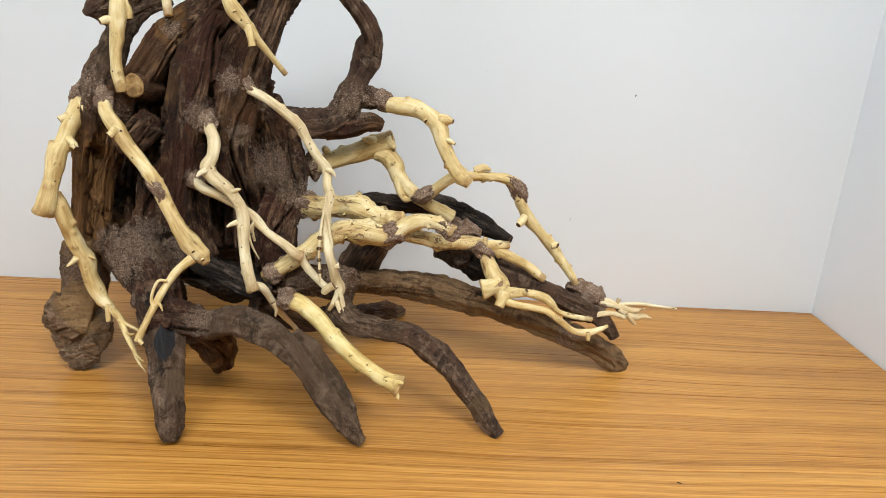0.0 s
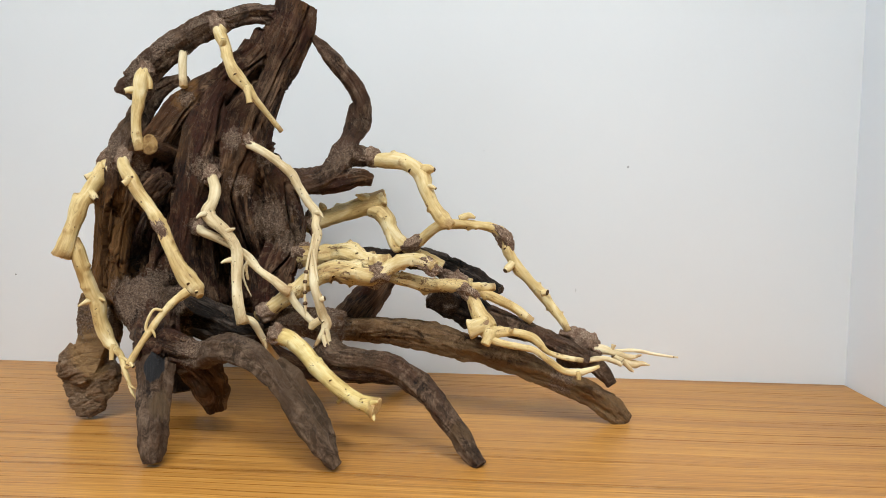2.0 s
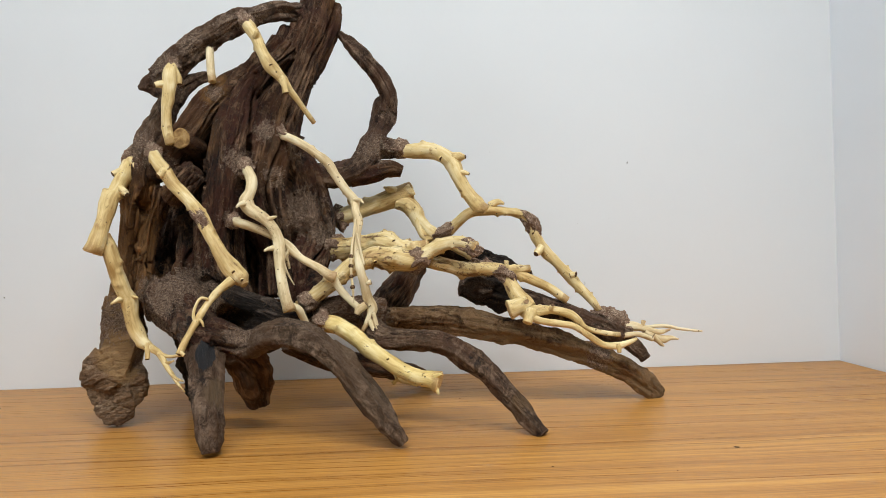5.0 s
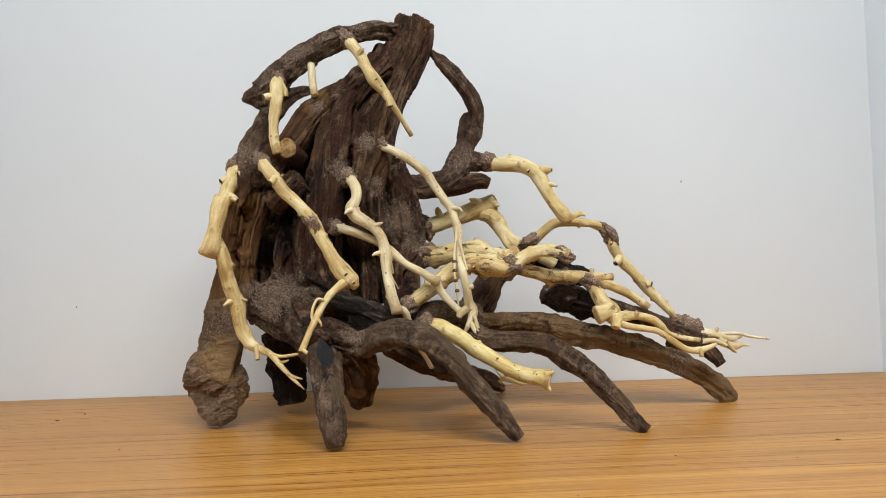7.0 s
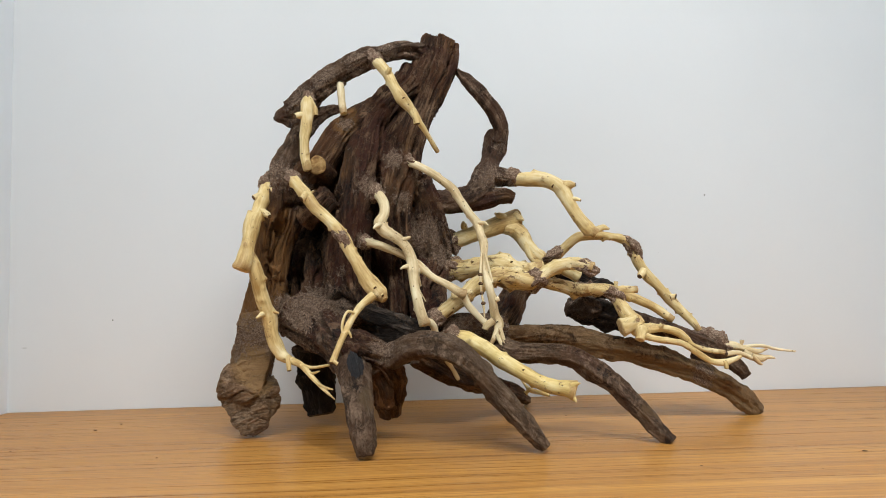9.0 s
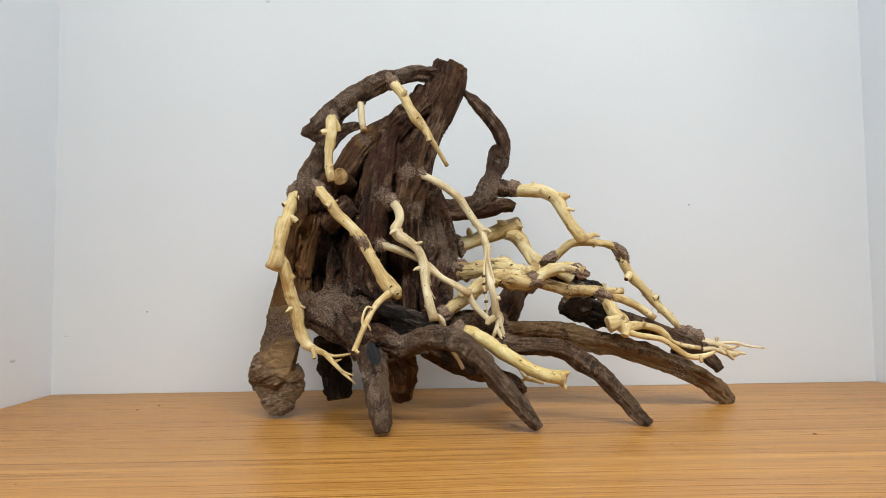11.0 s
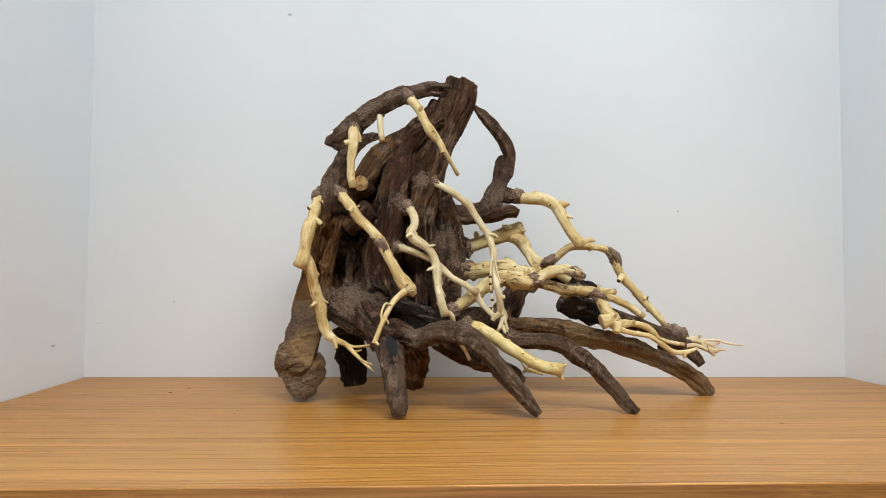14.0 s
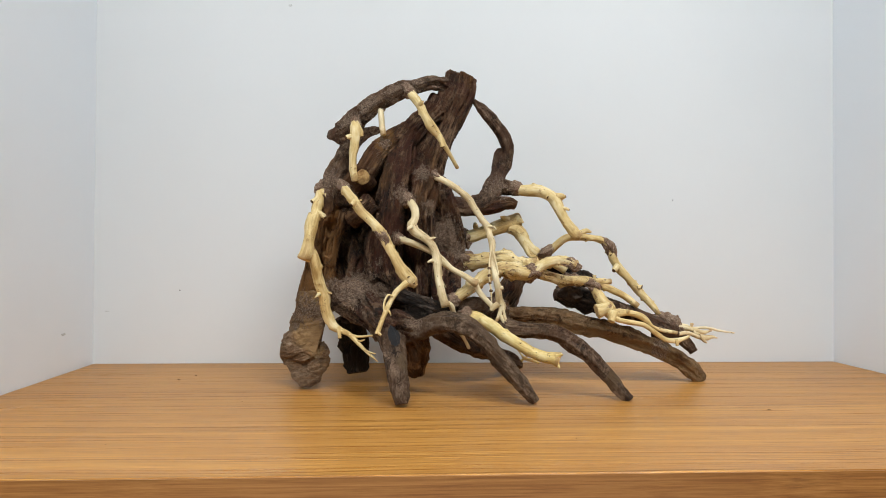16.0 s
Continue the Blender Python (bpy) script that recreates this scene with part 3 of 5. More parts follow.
def knot(name, c, parent):
    """The sawn face of a lost limb, cracked, on the trunk."""
    x, y, z, r = c
    sd = seed_next()
    ctrl = [(x + 0.002, y + 0.034, z - 0.003, r * 1.1), (x, y + 0.02, z, r), (x - 0.002, y + 0.006, z + 0.001, r * 0.86)]
    v, f, sl, g = swept(ctrl, 40, 0.0015, lambda a, s, q, k: 1 + 0.2 * n3(math.cos(a) * 1.5 + sd, math.sin(a) * 1.5, s * 30), sd)
    ob = mesh_object(name, v, f, [BARK, HEART], parent, sl)
    set_grain(ob, g, [0.0] * len(v))
    ob["label"] = "orange-brown sawn knot"
    return ob


# ---- the room ----
FLOOR_Z, TOP = 0.0, 0.75
tagged(box("floor", (-ROOM_X, ROOM_Y, -0.1), (ROOM_X, 0.7, FLOOR_Z), FLOOR), "plain grey tiled floor", "floor", kind="structure")
tagged(box("wall_back", (-0.72, 0.6, 0), (0.72, 0.72, ROOM_Z), WALL), "white painted wall behind the table", "wall", kind="structure")
tagged(box("wall_left", (-0.72, 0.0, 0), (-0.6, 0.6, ROOM_Z), SIDE_LIT), "white painted side wall of the recess", "wall", kind="structure")
tagged(box("wall_right", (0.6, 0.0, 0), (0.72, 0.6, ROOM_Z), SIDE_LIT), "white painted side wall of the recess", "wall", kind="structure")
tagged(box("wall_front_left", (-ROOM_X, 0.0, 0), (-0.723, 0.12, ROOM_Z), WALL), "white painted wall beside the recess", "wall", kind="structure")
tagged(box("wall_front_right", (0.723, 0.0, 0), (ROOM_X, 0.12, ROOM_Z), WALL), "white painted wall beside the recess", "wall", kind="structure")
w0, w1, w2, w3 = WINDOW
bm = bmesh.new()
for lo, hi in (((ROOM_Y, 0), (w0, ROOM_Z)), ((w1, 0), (0.12, ROOM_Z)), ((w0, 0), (w1, w2)), ((w0, w3), (w1, ROOM_Z))):
    made = bmesh.ops.create_cube(bm, size=1)["verts"]
    for v in made:
        v.co = Vector((-ROOM_X - 0.1 if v.co.x < 0 else -ROOM_X - 0.003, lo[0] if v.co.y < 0 else hi[0], lo[1] if v.co.z < 0 else hi[1]))
me = bpy.data.meshes.new("wall_west")
bm.to_mesh(me)
bm.free()
me.materials.append(ROOM)
tagged(new("wall_west", me), "plain painted room wall with a window", "wall", kind="structure")
window = tagged(new("window_1"), "white framed room window", "window", kind="structure")
for lo, hi in (((w0, w2), (w0 + 0.05, w3)), ((w1 - 0.05, w2), (w1, w3)), ((w0 + 0.05, w2), (w1 - 0.05, w2 + 0.05)), ((w0 + 0.05, w3 - 0.05), (w1 - 0.05, w3))):
    box("window_frame", (-ROOM_X - 0.09, lo[0], lo[1]), (-ROOM_X - 0.04, hi[0], hi[1]), METAL, window)
box("pane", (-ROOM_X - 0.068, w0 + 0.05, w2 + 0.05), (-ROOM_X - 0.062, w1 - 0.05, w3 - 0.05), GLASS, window).visible_shadow = False
tagged(box("wall_east", (ROOM_X + 0.003, ROOM_Y, 0), (ROOM_X + 0.1, 0.12, ROOM_Z), ROOM), "plain painted room wall", "wall", kind="structure")
tagged(box("wall_south", (-ROOM_X - 0.1, ROOM_Y - 0.1, 0), (ROOM_X + 0.1, ROOM_Y - 0.003, ROOM_Z), ROOM), "plain painted room wall", "wall", kind="structure")
tagged(box("ceiling", (-ROOM_X - 0.1, ROOM_Y - 0.1, ROOM_Z + 0.003), (ROOM_X + 0.1, 0.72, ROOM_Z + 0.1), CEIL), "plain white ceiling", "ceiling", kind="structure")
for px, py, _ in PANELS:
    lamp = tagged(new("ceiling_light"), "long white ceiling light panel", "ceiling light", "ceiling lights")
    lamp.location = (px, py, ROOM_Z)
    box("frame", (-0.6, -0.3, -0.015), (0.6, 0.3, 0.0), METAL, lamp)
    box("diffuser", (-0.585, -0.285, -0.02), (0.585, 0.285, -0.0155), GLOW, lamp)

table = tagged(new("table"), "oak laminate desk standing in a white recess", "table")
table.location = (0, 0, 0)
box("tabletop", (-0.5985, 0.0015, TOP - 0.036), (0.5985, 0.5985, TOP), OAK, table, 0.0012)
box("edge_band", (-0.5985, -0.0008, TOP - 0.0355), (0.5985, 0.0012, TOP - 0.0006), OAK_EDGE, table)
box("side_panel", (-0.595, 0.02, 0.0), (-0.57, 0.58, TOP - 0.0365), OAK_EDGE, table)
box("side_panel", (0.57, 0.02, 0.0), (0.595, 0.58, TOP - 0.0365), OAK_EDGE, table)

# ---- the driftwood sculpture ----
sculpture = tagged(new("driftwood_sculpture"), "gnarled brown driftwood with glued pale branches on a table", "driftwood")
STAINS = [(-0.1259, 0.276, 0.8289, 0.0072, 0.0132, 0.12)]
TANS = [(-0.2334, 0.388, 0.8906, 0.0215), (-0.223, 0.379, 0.9245, 0.018), (-0.2192, 0.377, 0.9585, 0.015), (-0.1417, 0.3898, 1.0686, 0.00982), (-0.2345, 0.364, 0.822, 0.0125), (-0.228, 0.364, 0.804, 0.008), (0.2359, 0.3961, 0.788, 0.0101), (0.2004, 0.3979, 0.7977, 0.01188), (0.1704, 0.3978, 0.8057, 0.01185), (0.1405, 0.3978, 0.816, 0.01182), (0.111, 0.3986, 0.8256, 0.01062), (0.2766, 0.4134, 0.7635, 0.0134), (0.1345, 0.2916, 0.7735, 0.00657), (-0.1142, 0.2671, 0.798, 0.0071), (-0.2139, 0.3914, 0.9787, 0.01143)]
DUST = [(-0.162, 0.387, 1.117, 0.014), (-0.188, 0.387, 1.096, 0.015), (-0.128, 0.387, 1.137, 0.011), (-0.098, 0.39, 1.147, 0.009), (-0.0632, 0.4035, 0.9515, 0.02354), (-0.0429, 0.4078, 0.9277, 0.01777), (-0.0678, 0.3873, 1.0139, 0.012), (-0.0904, 0.3803, 1.0273, 0.011), (-0.1187, 0.3741, 0.9979, 0.0141), (-0.1278, 0.3729, 0.9453, 0.009), (-0.1715, 0.376, 0.863, 0.038), (-0.2019, 0.3818, 0.8759, 0.01683), (-0.2396, 0.3938, 0.8483, 0.02382), (-0.2104, 0.39, 1.0129, 0.02001), (-0.1052, 0.3026, 0.8364, 0.01257), (-0.0316, 0.3725, 0.8523, 0.0225), (0.0022, 0.3726, 0.8503, 0.02258), (0.0107, 0.4182, 1.0093, 0.01819), (0.036, 0.4235, 1.0155, 0.01347), (-0.1419, 0.3916, 1.0649, 0.01158), (-0.1429, 0.3797, 0.9111, 0.009), (-0.0854, 0.377, 0.9837, 0.011), (0.2289, 0.393, 0.7974, 0.01301), (0.1103, 0.4151, 0.8708, 0.01512), (0.0189, 0.3713, 0.8426, 0.01128), (-0.1878, 0.3945, 1.0834, 0.01448), (-0.1365, 0.3927, 1.1305, 0.00874), (-0.1121, 0.3936, 1.1415, 0.0076), (-0.0759, 0.4011, 1.1514, 0.00712), (0.0229, 0.425, 1.0517, 0.00798), (0.0052, 0.4122, 1.0078, 0.01022), (-0.1538, 0.3933, 1.0479, 0.01331), (-0.1718, 0.3813, 1.0207, 0.01135), (-0.1844, 0.3813, 1.0026, 0.01132)]
# trunk: columns, lobes and hubs grown together
trunk = grown('trunk', [
    [(-0.041, 0.4109, 1.1664, 0.0195), (-0.0475, 0.4138, 1.1401, 0.0238), (-0.0595, 0.4133, 1.1093, 0.0238), (-0.0715, 0.4079, 1.0775, 0.0222), (-0.0825, 0.3975, 1.0453, 0.0222), (-0.0881, 0.3939, 1.0152, 0.02386), (-0.0946, 0.3944, 0.9803, 0.02439), (-0.0926, 0.4053, 0.9462, 0.02529), (-0.0909, 0.4249, 0.9115, 0.02289), (-0.0887, 0.4248, 0.8694, 0.02283)],
    [(-0.0766, 0.4009, 1.1141, 0.00887), (-0.0946, 0.4019, 1.0941, 0.01595), (-0.1124, 0.3977, 1.0663, 0.02166), (-0.1217, 0.3914, 1.0326, 0.02141), (-0.1286, 0.3852, 0.9968, 0.02117), (-0.1348, 0.3853, 0.9625, 0.02225), (-0.1403, 0.3901, 0.9286, 0.02406), (-0.1387, 0.3918, 0.8942, 0.02578), (-0.1273, 0.3847, 0.8627, 0.02268)],
    [(-0.112, 0.4031, 1.0897, 0.0085), (-0.1345, 0.3973, 1.0721, 0.0125), (-0.1521, 0.3921, 1.0534, 0.0148), (-0.1664, 0.3842, 1.0286, 0.0155), (-0.1844, 0.3893, 1.0085, 0.01832), (-0.1914, 0.389, 0.9867, 0.01599)],
    [(-0.2101, 0.3941, 1.0153, 0.0161), (-0.2122, 0.3922, 0.9874, 0.01717), (-0.2177, 0.3952, 0.9533, 0.0172), (-0.2243, 0.3982, 0.9191, 0.01722), (-0.2343, 0.404, 0.882, 0.01903), (-0.2396, 0.404, 0.8563, 0.01899)],
    [(-0.1976, 0.3852, 0.9777, 0.01021), (-0.207, 0.3855, 0.9352, 0.00848), (-0.2106, 0.385, 0.9014, 0.00902), (-0.21, 0.3862, 0.8704, 0.01522)],
    [(-0.1795, 0.4043, 0.9464, 0.00233), (-0.1802, 0.4076, 0.9303, 0.0076), (-0.1793, 0.4077, 0.9098, 0.01167), (-0.1764, 0.3972, 0.8807, 0.01724)],
    [(-0.1579, 0.3744, 0.9888, 0.01236), (-0.1702, 0.374, 0.9765, 0.014), (-0.1828, 0.3755, 0.9645, 0.00952)],
    [(-0.1269, 0.417, 1.0547, 0.01498), (-0.1448, 0.4272, 1.0375, 0.0212), (-0.1667, 0.4458, 1.0065, 0.0278), (-0.1946, 0.4855, 0.9641, 0.03552), (-0.2072, 0.4625, 0.9088, 0.0375), (-0.2061, 0.4362, 0.8659, 0.03617)],
    [(-0.0557, 0.4202, 1.1422, 0.01218), (-0.0925, 0.4232, 1.0571, 0.02122), (-0.1297, 0.4484, 0.9565, 0.04341), (-0.1542, 0.4634, 0.8952, 0.05341), (-0.151, 0.4502, 0.8518, 0.04625)],
    [(-0.068, 0.4018, 1.0069, 0.01178), (-0.0603, 0.4125, 0.9761, 0.0185), (-0.0537, 0.4149, 0.9433, 0.02092), (-0.0518, 0.4129, 0.9222, 0.01787), (-0.0608, 0.4034, 0.8926, 0.01935), (-0.0583, 0.3841, 0.8581, 0.01711)],
    [(-0.1951, 0.3898, 0.8727, 0.02383), (-0.1728, 0.3704, 0.8627, 0.02544), (-0.15, 0.3381, 0.8454, 0.02008), (-0.1327, 0.2974, 0.8296, 0.0154)],
    [(-0.0543, 0.3665, 0.8504, 0.01447), (-0.0208, 0.3665, 0.8523, 0.01452), (0.0161, 0.3708, 0.8466, 0.01578)],
    [(-0.0656, 0.4069, 1.1317, 0.01494), (-0.0793, 0.4071, 1.1015, 0.01907), (-0.0973, 0.3996, 1.0667, 0.01763)],
    [(-0.1343, 0.469, 0.8443, 0.01896), (-0.0973, 0.4882, 0.8358, 0.01817), (-0.0587, 0.476, 0.8323, 0.01604)],
    [(-0.1311, 0.3031, 0.8381, 0.01505), (-0.1119, 0.3118, 0.8292, 0.01579), (-0.1018, 0.3277, 0.8094, 0.01565)],
], grip=0.001, cut=(-0.0558, 1.1728, -0.0181, 1.1578))
bark('limb', [(-0.1278, 0.3591, 0.8751, 0.00711), (-0.1128, 0.3528, 0.8688, 0.00977), (-0.0949, 0.348, 0.8621, 0.00999), (-0.0708, 0.3437, 0.8541, 0.00968), (-0.0538, 0.342, 0.85, 0.00698)], dark=1, smooth=1)
bark('limb', [(-0.1467, 0.4075, 0.8467, 0.01749), (-0.1121, 0.4073, 0.8365, 0.01929), (-0.0713, 0.4035, 0.8356, 0.01752), (-0.0421, 0.3988, 0.8421, 0.01281)], dark=1)
# arched limb and looping limb
bark('limb', [(-0.0519, 0.4133, 1.1534, 0.01329), (-0.0652, 0.4084, 1.1528, 0.01139), (-0.0806, 0.4027, 1.1526, 0.0107), (-0.0976, 0.3967, 1.1462, 0.00971), (-0.1169, 0.3963, 1.1406, 0.01232), (-0.1368, 0.3965, 1.1317, 0.01346), (-0.155, 0.3976, 1.1208, 0.01462), (-0.1708, 0.3976, 1.1072, 0.01458), (-0.1857, 0.3999, 1.0955, 0.01693), (-0.2002, 0.3999, 1.082, 0.0169), (-0.2099, 0.3964, 1.0793, 0.01043), (-0.2158, 0.3919, 1.0758, 0.00288)], mottled=1)
bark('limb', [(-0.1448, 0.4005, 1.0879, 0.00352), (-0.159, 0.402, 1.0859, 0.00704), (-0.1743, 0.4034, 1.0786, 0.00939), (-0.1879, 0.4043, 1.0647, 0.01231), (-0.1949, 0.4, 1.0467, 0.01396), (-0.2028, 0.3951, 1.0271, 0.01615), (-0.2077, 0.3929, 1.0047, 0.01492)], mottled=1)
bark('limb', [(-0.0217, 0.4116, 1.1314, 0.00362), (-0.0109, 0.4092, 1.119, 0.00723), (0.0035, 0.4084, 1.1035, 0.00843), (0.0172, 0.4138, 1.086, 0.00879), (0.0244, 0.4213, 1.0688, 0.00826), (0.0206, 0.429, 1.0579, 0.01297), (0.0189, 0.4283, 1.0476, 0.01233), (0.0136, 0.4238, 1.0341, 0.0098), (0.0082, 0.4171, 1.0204, 0.01212), (0.0028, 0.4139, 1.0045, 0.01386), (-0.0115, 0.4122, 0.9923, 0.0132), (-0.0323, 0.4183, 0.9874, 0.01327), (-0.0533, 0.4246, 0.9872, 0.01457), (-0.0685, 0.4303, 0.9845, 0.01526)], mottled=1)
bark('limb', [(-0.0147, 0.4102, 0.986, 0.01016), (0.0094, 0.4102, 0.9905, 0.01019), (0.0258, 0.4151, 0.9935, 0.00906), (0.0371, 0.4181, 0.9913, 0.00607)], ragged=1)
bark('limb', [(0.0082, 0.423, 1.0144, 0.01098), (0.0221, 0.421, 1.0158, 0.01097), (0.0344, 0.4215, 1.0145, 0.00946), (0.0443, 0.4217, 1.0126, 0.00672)], mottled=1)
knot('knot', (-0.1665, 0.3585, 1.0195, 0.0115), trunk)
# roots that carry it
grown('root', [
    [(-0.239, 0.395, 0.872, 0.0165), (-0.239, 0.392, 0.845, 0.0175), (-0.241, 0.388, 0.82, 0.012), (-0.241, 0.38, 0.78, 0.008)],
], grip=0.0009, blocky=1, blocks=[
    [(-0.249, 0.366, 0.824), (-0.217, 0.369, 0.826), (-0.227, 0.361, 0.794), (-0.265, 0.405, 0.836), (-0.218, 0.405, 0.832), (-0.226, 0.400, 0.793), (-0.271, 0.405, 0.794), (-0.251, 0.402, 0.863), (-0.224, 0.402, 0.862), (-0.244, 0.377, 0.862), (-0.220, 0.380, 0.861)],
    [(-0.255, 0.370, 0.828), (-0.268, 0.371, 0.813), (-0.272, 0.374, 0.793), (-0.239, 0.356, 0.786), (-0.226, 0.358, 0.793), (-0.247, 0.362, 0.814), (-0.274, 0.405, 0.817), (-0.278, 0.405, 0.788), (-0.229, 0.400, 0.785), (-0.266, 0.380, 0.779)],
    [(-0.264, 0.370, 0.779), (-0.266, 0.375, 0.789), (-0.222, 0.360, 0.793), (-0.216, 0.363, 0.773), (-0.219, 0.367, 0.761), (-0.234, 0.364, 0.752), (-0.247, 0.363, 0.755), (-0.252, 0.366, 0.761), (-0.268, 0.395, 0.786), (-0.225, 0.395, 0.785), (-0.226, 0.385, 0.758), (-0.252, 0.385, 0.755)],
    [(-0.230, 0.362, 0.798), (-0.210, 0.370, 0.800), (-0.208, 0.372, 0.789), (-0.211, 0.372, 0.776), (-0.218, 0.368, 0.768), (-0.231, 0.362, 0.777), (-0.214, 0.395, 0.788), (-0.237, 0.395, 0.794), (-0.227, 0.390, 0.769), (-0.218, 0.385, 0.810), (-0.237, 0.385, 0.784)]])
bark('root', [(-0.1861, 0.4394, 0.8351, 0.01937), (-0.1832, 0.4496, 0.8039, 0.0196), (-0.1794, 0.4463, 0.7769, 0.01827), (-0.177, 0.4446, 0.7607, 0.01458)], dark=1)
bark('root', [(-0.1495, 0.3334, 0.8477, 0.01837), (-0.1324, 0.2938, 0.825, 0.01679), (-0.1253, 0.2767, 0.8017, 0.01368), (-0.1198, 0.263, 0.7778, 0.01195), (-0.1173, 0.2564, 0.7619, 0.0098), (-0.1163, 0.2545, 0.754, 0.0072)], smooth=1)
bark('root', [(-0.1172, 0.3169, 0.834, 0.01694), (-0.1054, 0.3273, 0.8147, 0.01929), (-0.1013, 0.3431, 0.7917, 0.01813), (-0.0997, 0.3487, 0.7716, 0.01074)])
bark('root', [(-0.1169, 0.3102, 0.826, 0.0132), (-0.0966, 0.3108, 0.8319, 0.0128), (-0.075, 0.2985, 0.8399, 0.0138), (-0.0552, 0.2878, 0.8416, 0.0128), (-0.0345, 0.2807, 0.8341, 0.0104), (-0.0168, 0.2731, 0.8178, 0.0086), (0.0008, 0.2663, 0.7966, 0.0094), (0.0169, 0.261, 0.777, 0.0091), (0.0292, 0.2596, 0.7623, 0.0069), (0.0357, 0.2593, 0.7546, 0.0052)], smooth=1)
bark('root', [(0.0054, 0.3526, 0.8358, 0.01261), (0.0237, 0.3268, 0.8297, 0.01084), (0.0485, 0.3162, 0.8299, 0.01018), (0.0721, 0.3157, 0.8266, 0.01072), (0.0948, 0.3125, 0.8128, 0.01147), (0.1141, 0.3038, 0.7962, 0.01081), (0.1306, 0.2952, 0.7771, 0.01017), (0.145, 0.286, 0.7592, 0.00903), (0.1523, 0.2815, 0.7514, 0.00747)], mottled=1)
bark('root', [(0.0014, 0.3954, 0.8434, 0.01339), (0.0342, 0.3996, 0.8411, 0.01262), (0.076, 0.4006, 0.8388, 0.01357), (0.1117, 0.4005, 0.8331, 0.0145), (0.147, 0.3985, 0.824, 0.01451), (0.183, 0.3985, 0.8124, 0.01455), (0.2194, 0.3994, 0.8, 0.01341), (0.2521, 0.4053, 0.7858, 0.01234), (0.2809, 0.413, 0.7658, 0.01096), (0.297, 0.4163, 0.7508, 0.00826)], smooth=1, pale=1)
bark('root', [(0.2283, 0.4126, 0.8158, 0.0105), (0.2568, 0.4134, 0.8145, 0.0102), (0.2716, 0.4083, 0.8035, 0.0088), (0.2805, 0.4054, 0.7916, 0.0064)], smooth=1)
bark('root', [(0.0956, 0.4264, 0.8697, 0.01042), (0.1135, 0.429, 0.8662, 0.01601), (0.1357, 0.419, 0.8604, 0.01705), (0.1625, 0.4064, 0.8523, 0.0099)], dark=1, ragged=1)
bark('root', [(0.1357, 0.423, 0.8604, 0.01023), (0.1625, 0.4064, 0.8523, 0.0132), (0.1965, 0.4005, 0.8426, 0.0108), (0.2267, 0.4006, 0.8298, 0.0106), (0.255, 0.4022, 0.8169, 0.0095)], mottled=1, ragged=1)
bark('root', [(0.0174, 0.4361, 0.9155, 0.00413), (0.0334, 0.4365, 0.9154, 0.00649), (0.0591, 0.4449, 0.9101, 0.00893), (0.0822, 0.4534, 0.9099, 0.01142), (0.109, 0.4632, 0.9012, 0.0125), (0.1368, 0.4579, 0.8907, 0.0118), (0.17, 0.4379, 0.8792, 0.00588)], dark=1)
bark('root', [(0.0171, 0.4141, 0.8455, 0.01913), (0.0321, 0.4328, 0.8662, 0.01781), (0.0418, 0.4544, 0.8845, 0.01644), (0.0505, 0.4581, 0.9033, 0.01209)])
bark('root', [(-0.0713, 0.3587, 0.8293, 0.01371), (-0.035, 0.3819, 0.8066, 0.01193), (0.0037, 0.4322, 0.7891, 0.01218), (0.04, 0.4912, 0.7717, 0.01117), (0.063, 0.5312, 0.756, 0.0062)])
bark('root', [(-0.0284, 0.3006, 0.8263, 0.00859), (-0.0147, 0.2986, 0.8135, 0.01058), (-0.0025, 0.2976, 0.7988, 0.01158), (0.0086, 0.2915, 0.7858, 0.01047), (0.0205, 0.2793, 0.7718, 0.00832), (0.0291, 0.2678, 0.7611, 0.00577)], smooth=1)
# peeled branches
br = peeled('branch', [(-0.2211, 0.3958, 1.0181, 0.00507), (-0.2242, 0.3802, 0.9972, 0.00718), (-0.2271, 0.3579, 0.972, 0.00694), (-0.2301, 0.3499, 0.9619, 0.00875), (-0.2318, 0.3412, 0.9434, 0.00722), (-0.2342, 0.3321, 0.9244, 0.00826), (-0.2372, 0.3301, 0.9154, 0.00922)], knots=1, glued=2)
twig('twig', [(-0.225, 0.3584, 0.9747, 0.00436), (-0.2176, 0.3535, 0.9708, 0.00352), (-0.2137, 0.3502, 0.9676, 0.00215)], parent=br)
twig('twig', [(-0.2274, 0.3696, 0.9912, 0.0036), (-0.2319, 0.3655, 0.9895, 0.00248), (-0.2346, 0.3634, 0.9876, 0.00137)], parent=br)
twig('twig', [(-0.2218, 0.3799, 1.0039, 0.00394), (-0.2169, 0.3771, 0.9989, 0.00308), (-0.2143, 0.375, 0.9946, 0.00196)], parent=br)
twig('bud', [(-0.2253, 0.3651, 0.9839, 0.00206), (-0.2245, 0.3614, 0.9834, 0.00164), (-0.2238, 0.3605, 0.9827, 0.00131)], parent=br)
twig('bud', [(-0.227, 0.353, 0.9703, 0.00203), (-0.2262, 0.3494, 0.9699, 0.00161), (-0.2255, 0.3485, 0.9692, 0.00129)], parent=br)
twig('bud', [(-0.2324, 0.3346, 0.9377, 0.00164), (-0.2315, 0.3311, 0.9374, 0.0013), (-0.2308, 0.3302, 0.9368, 0.00104)], parent=br)
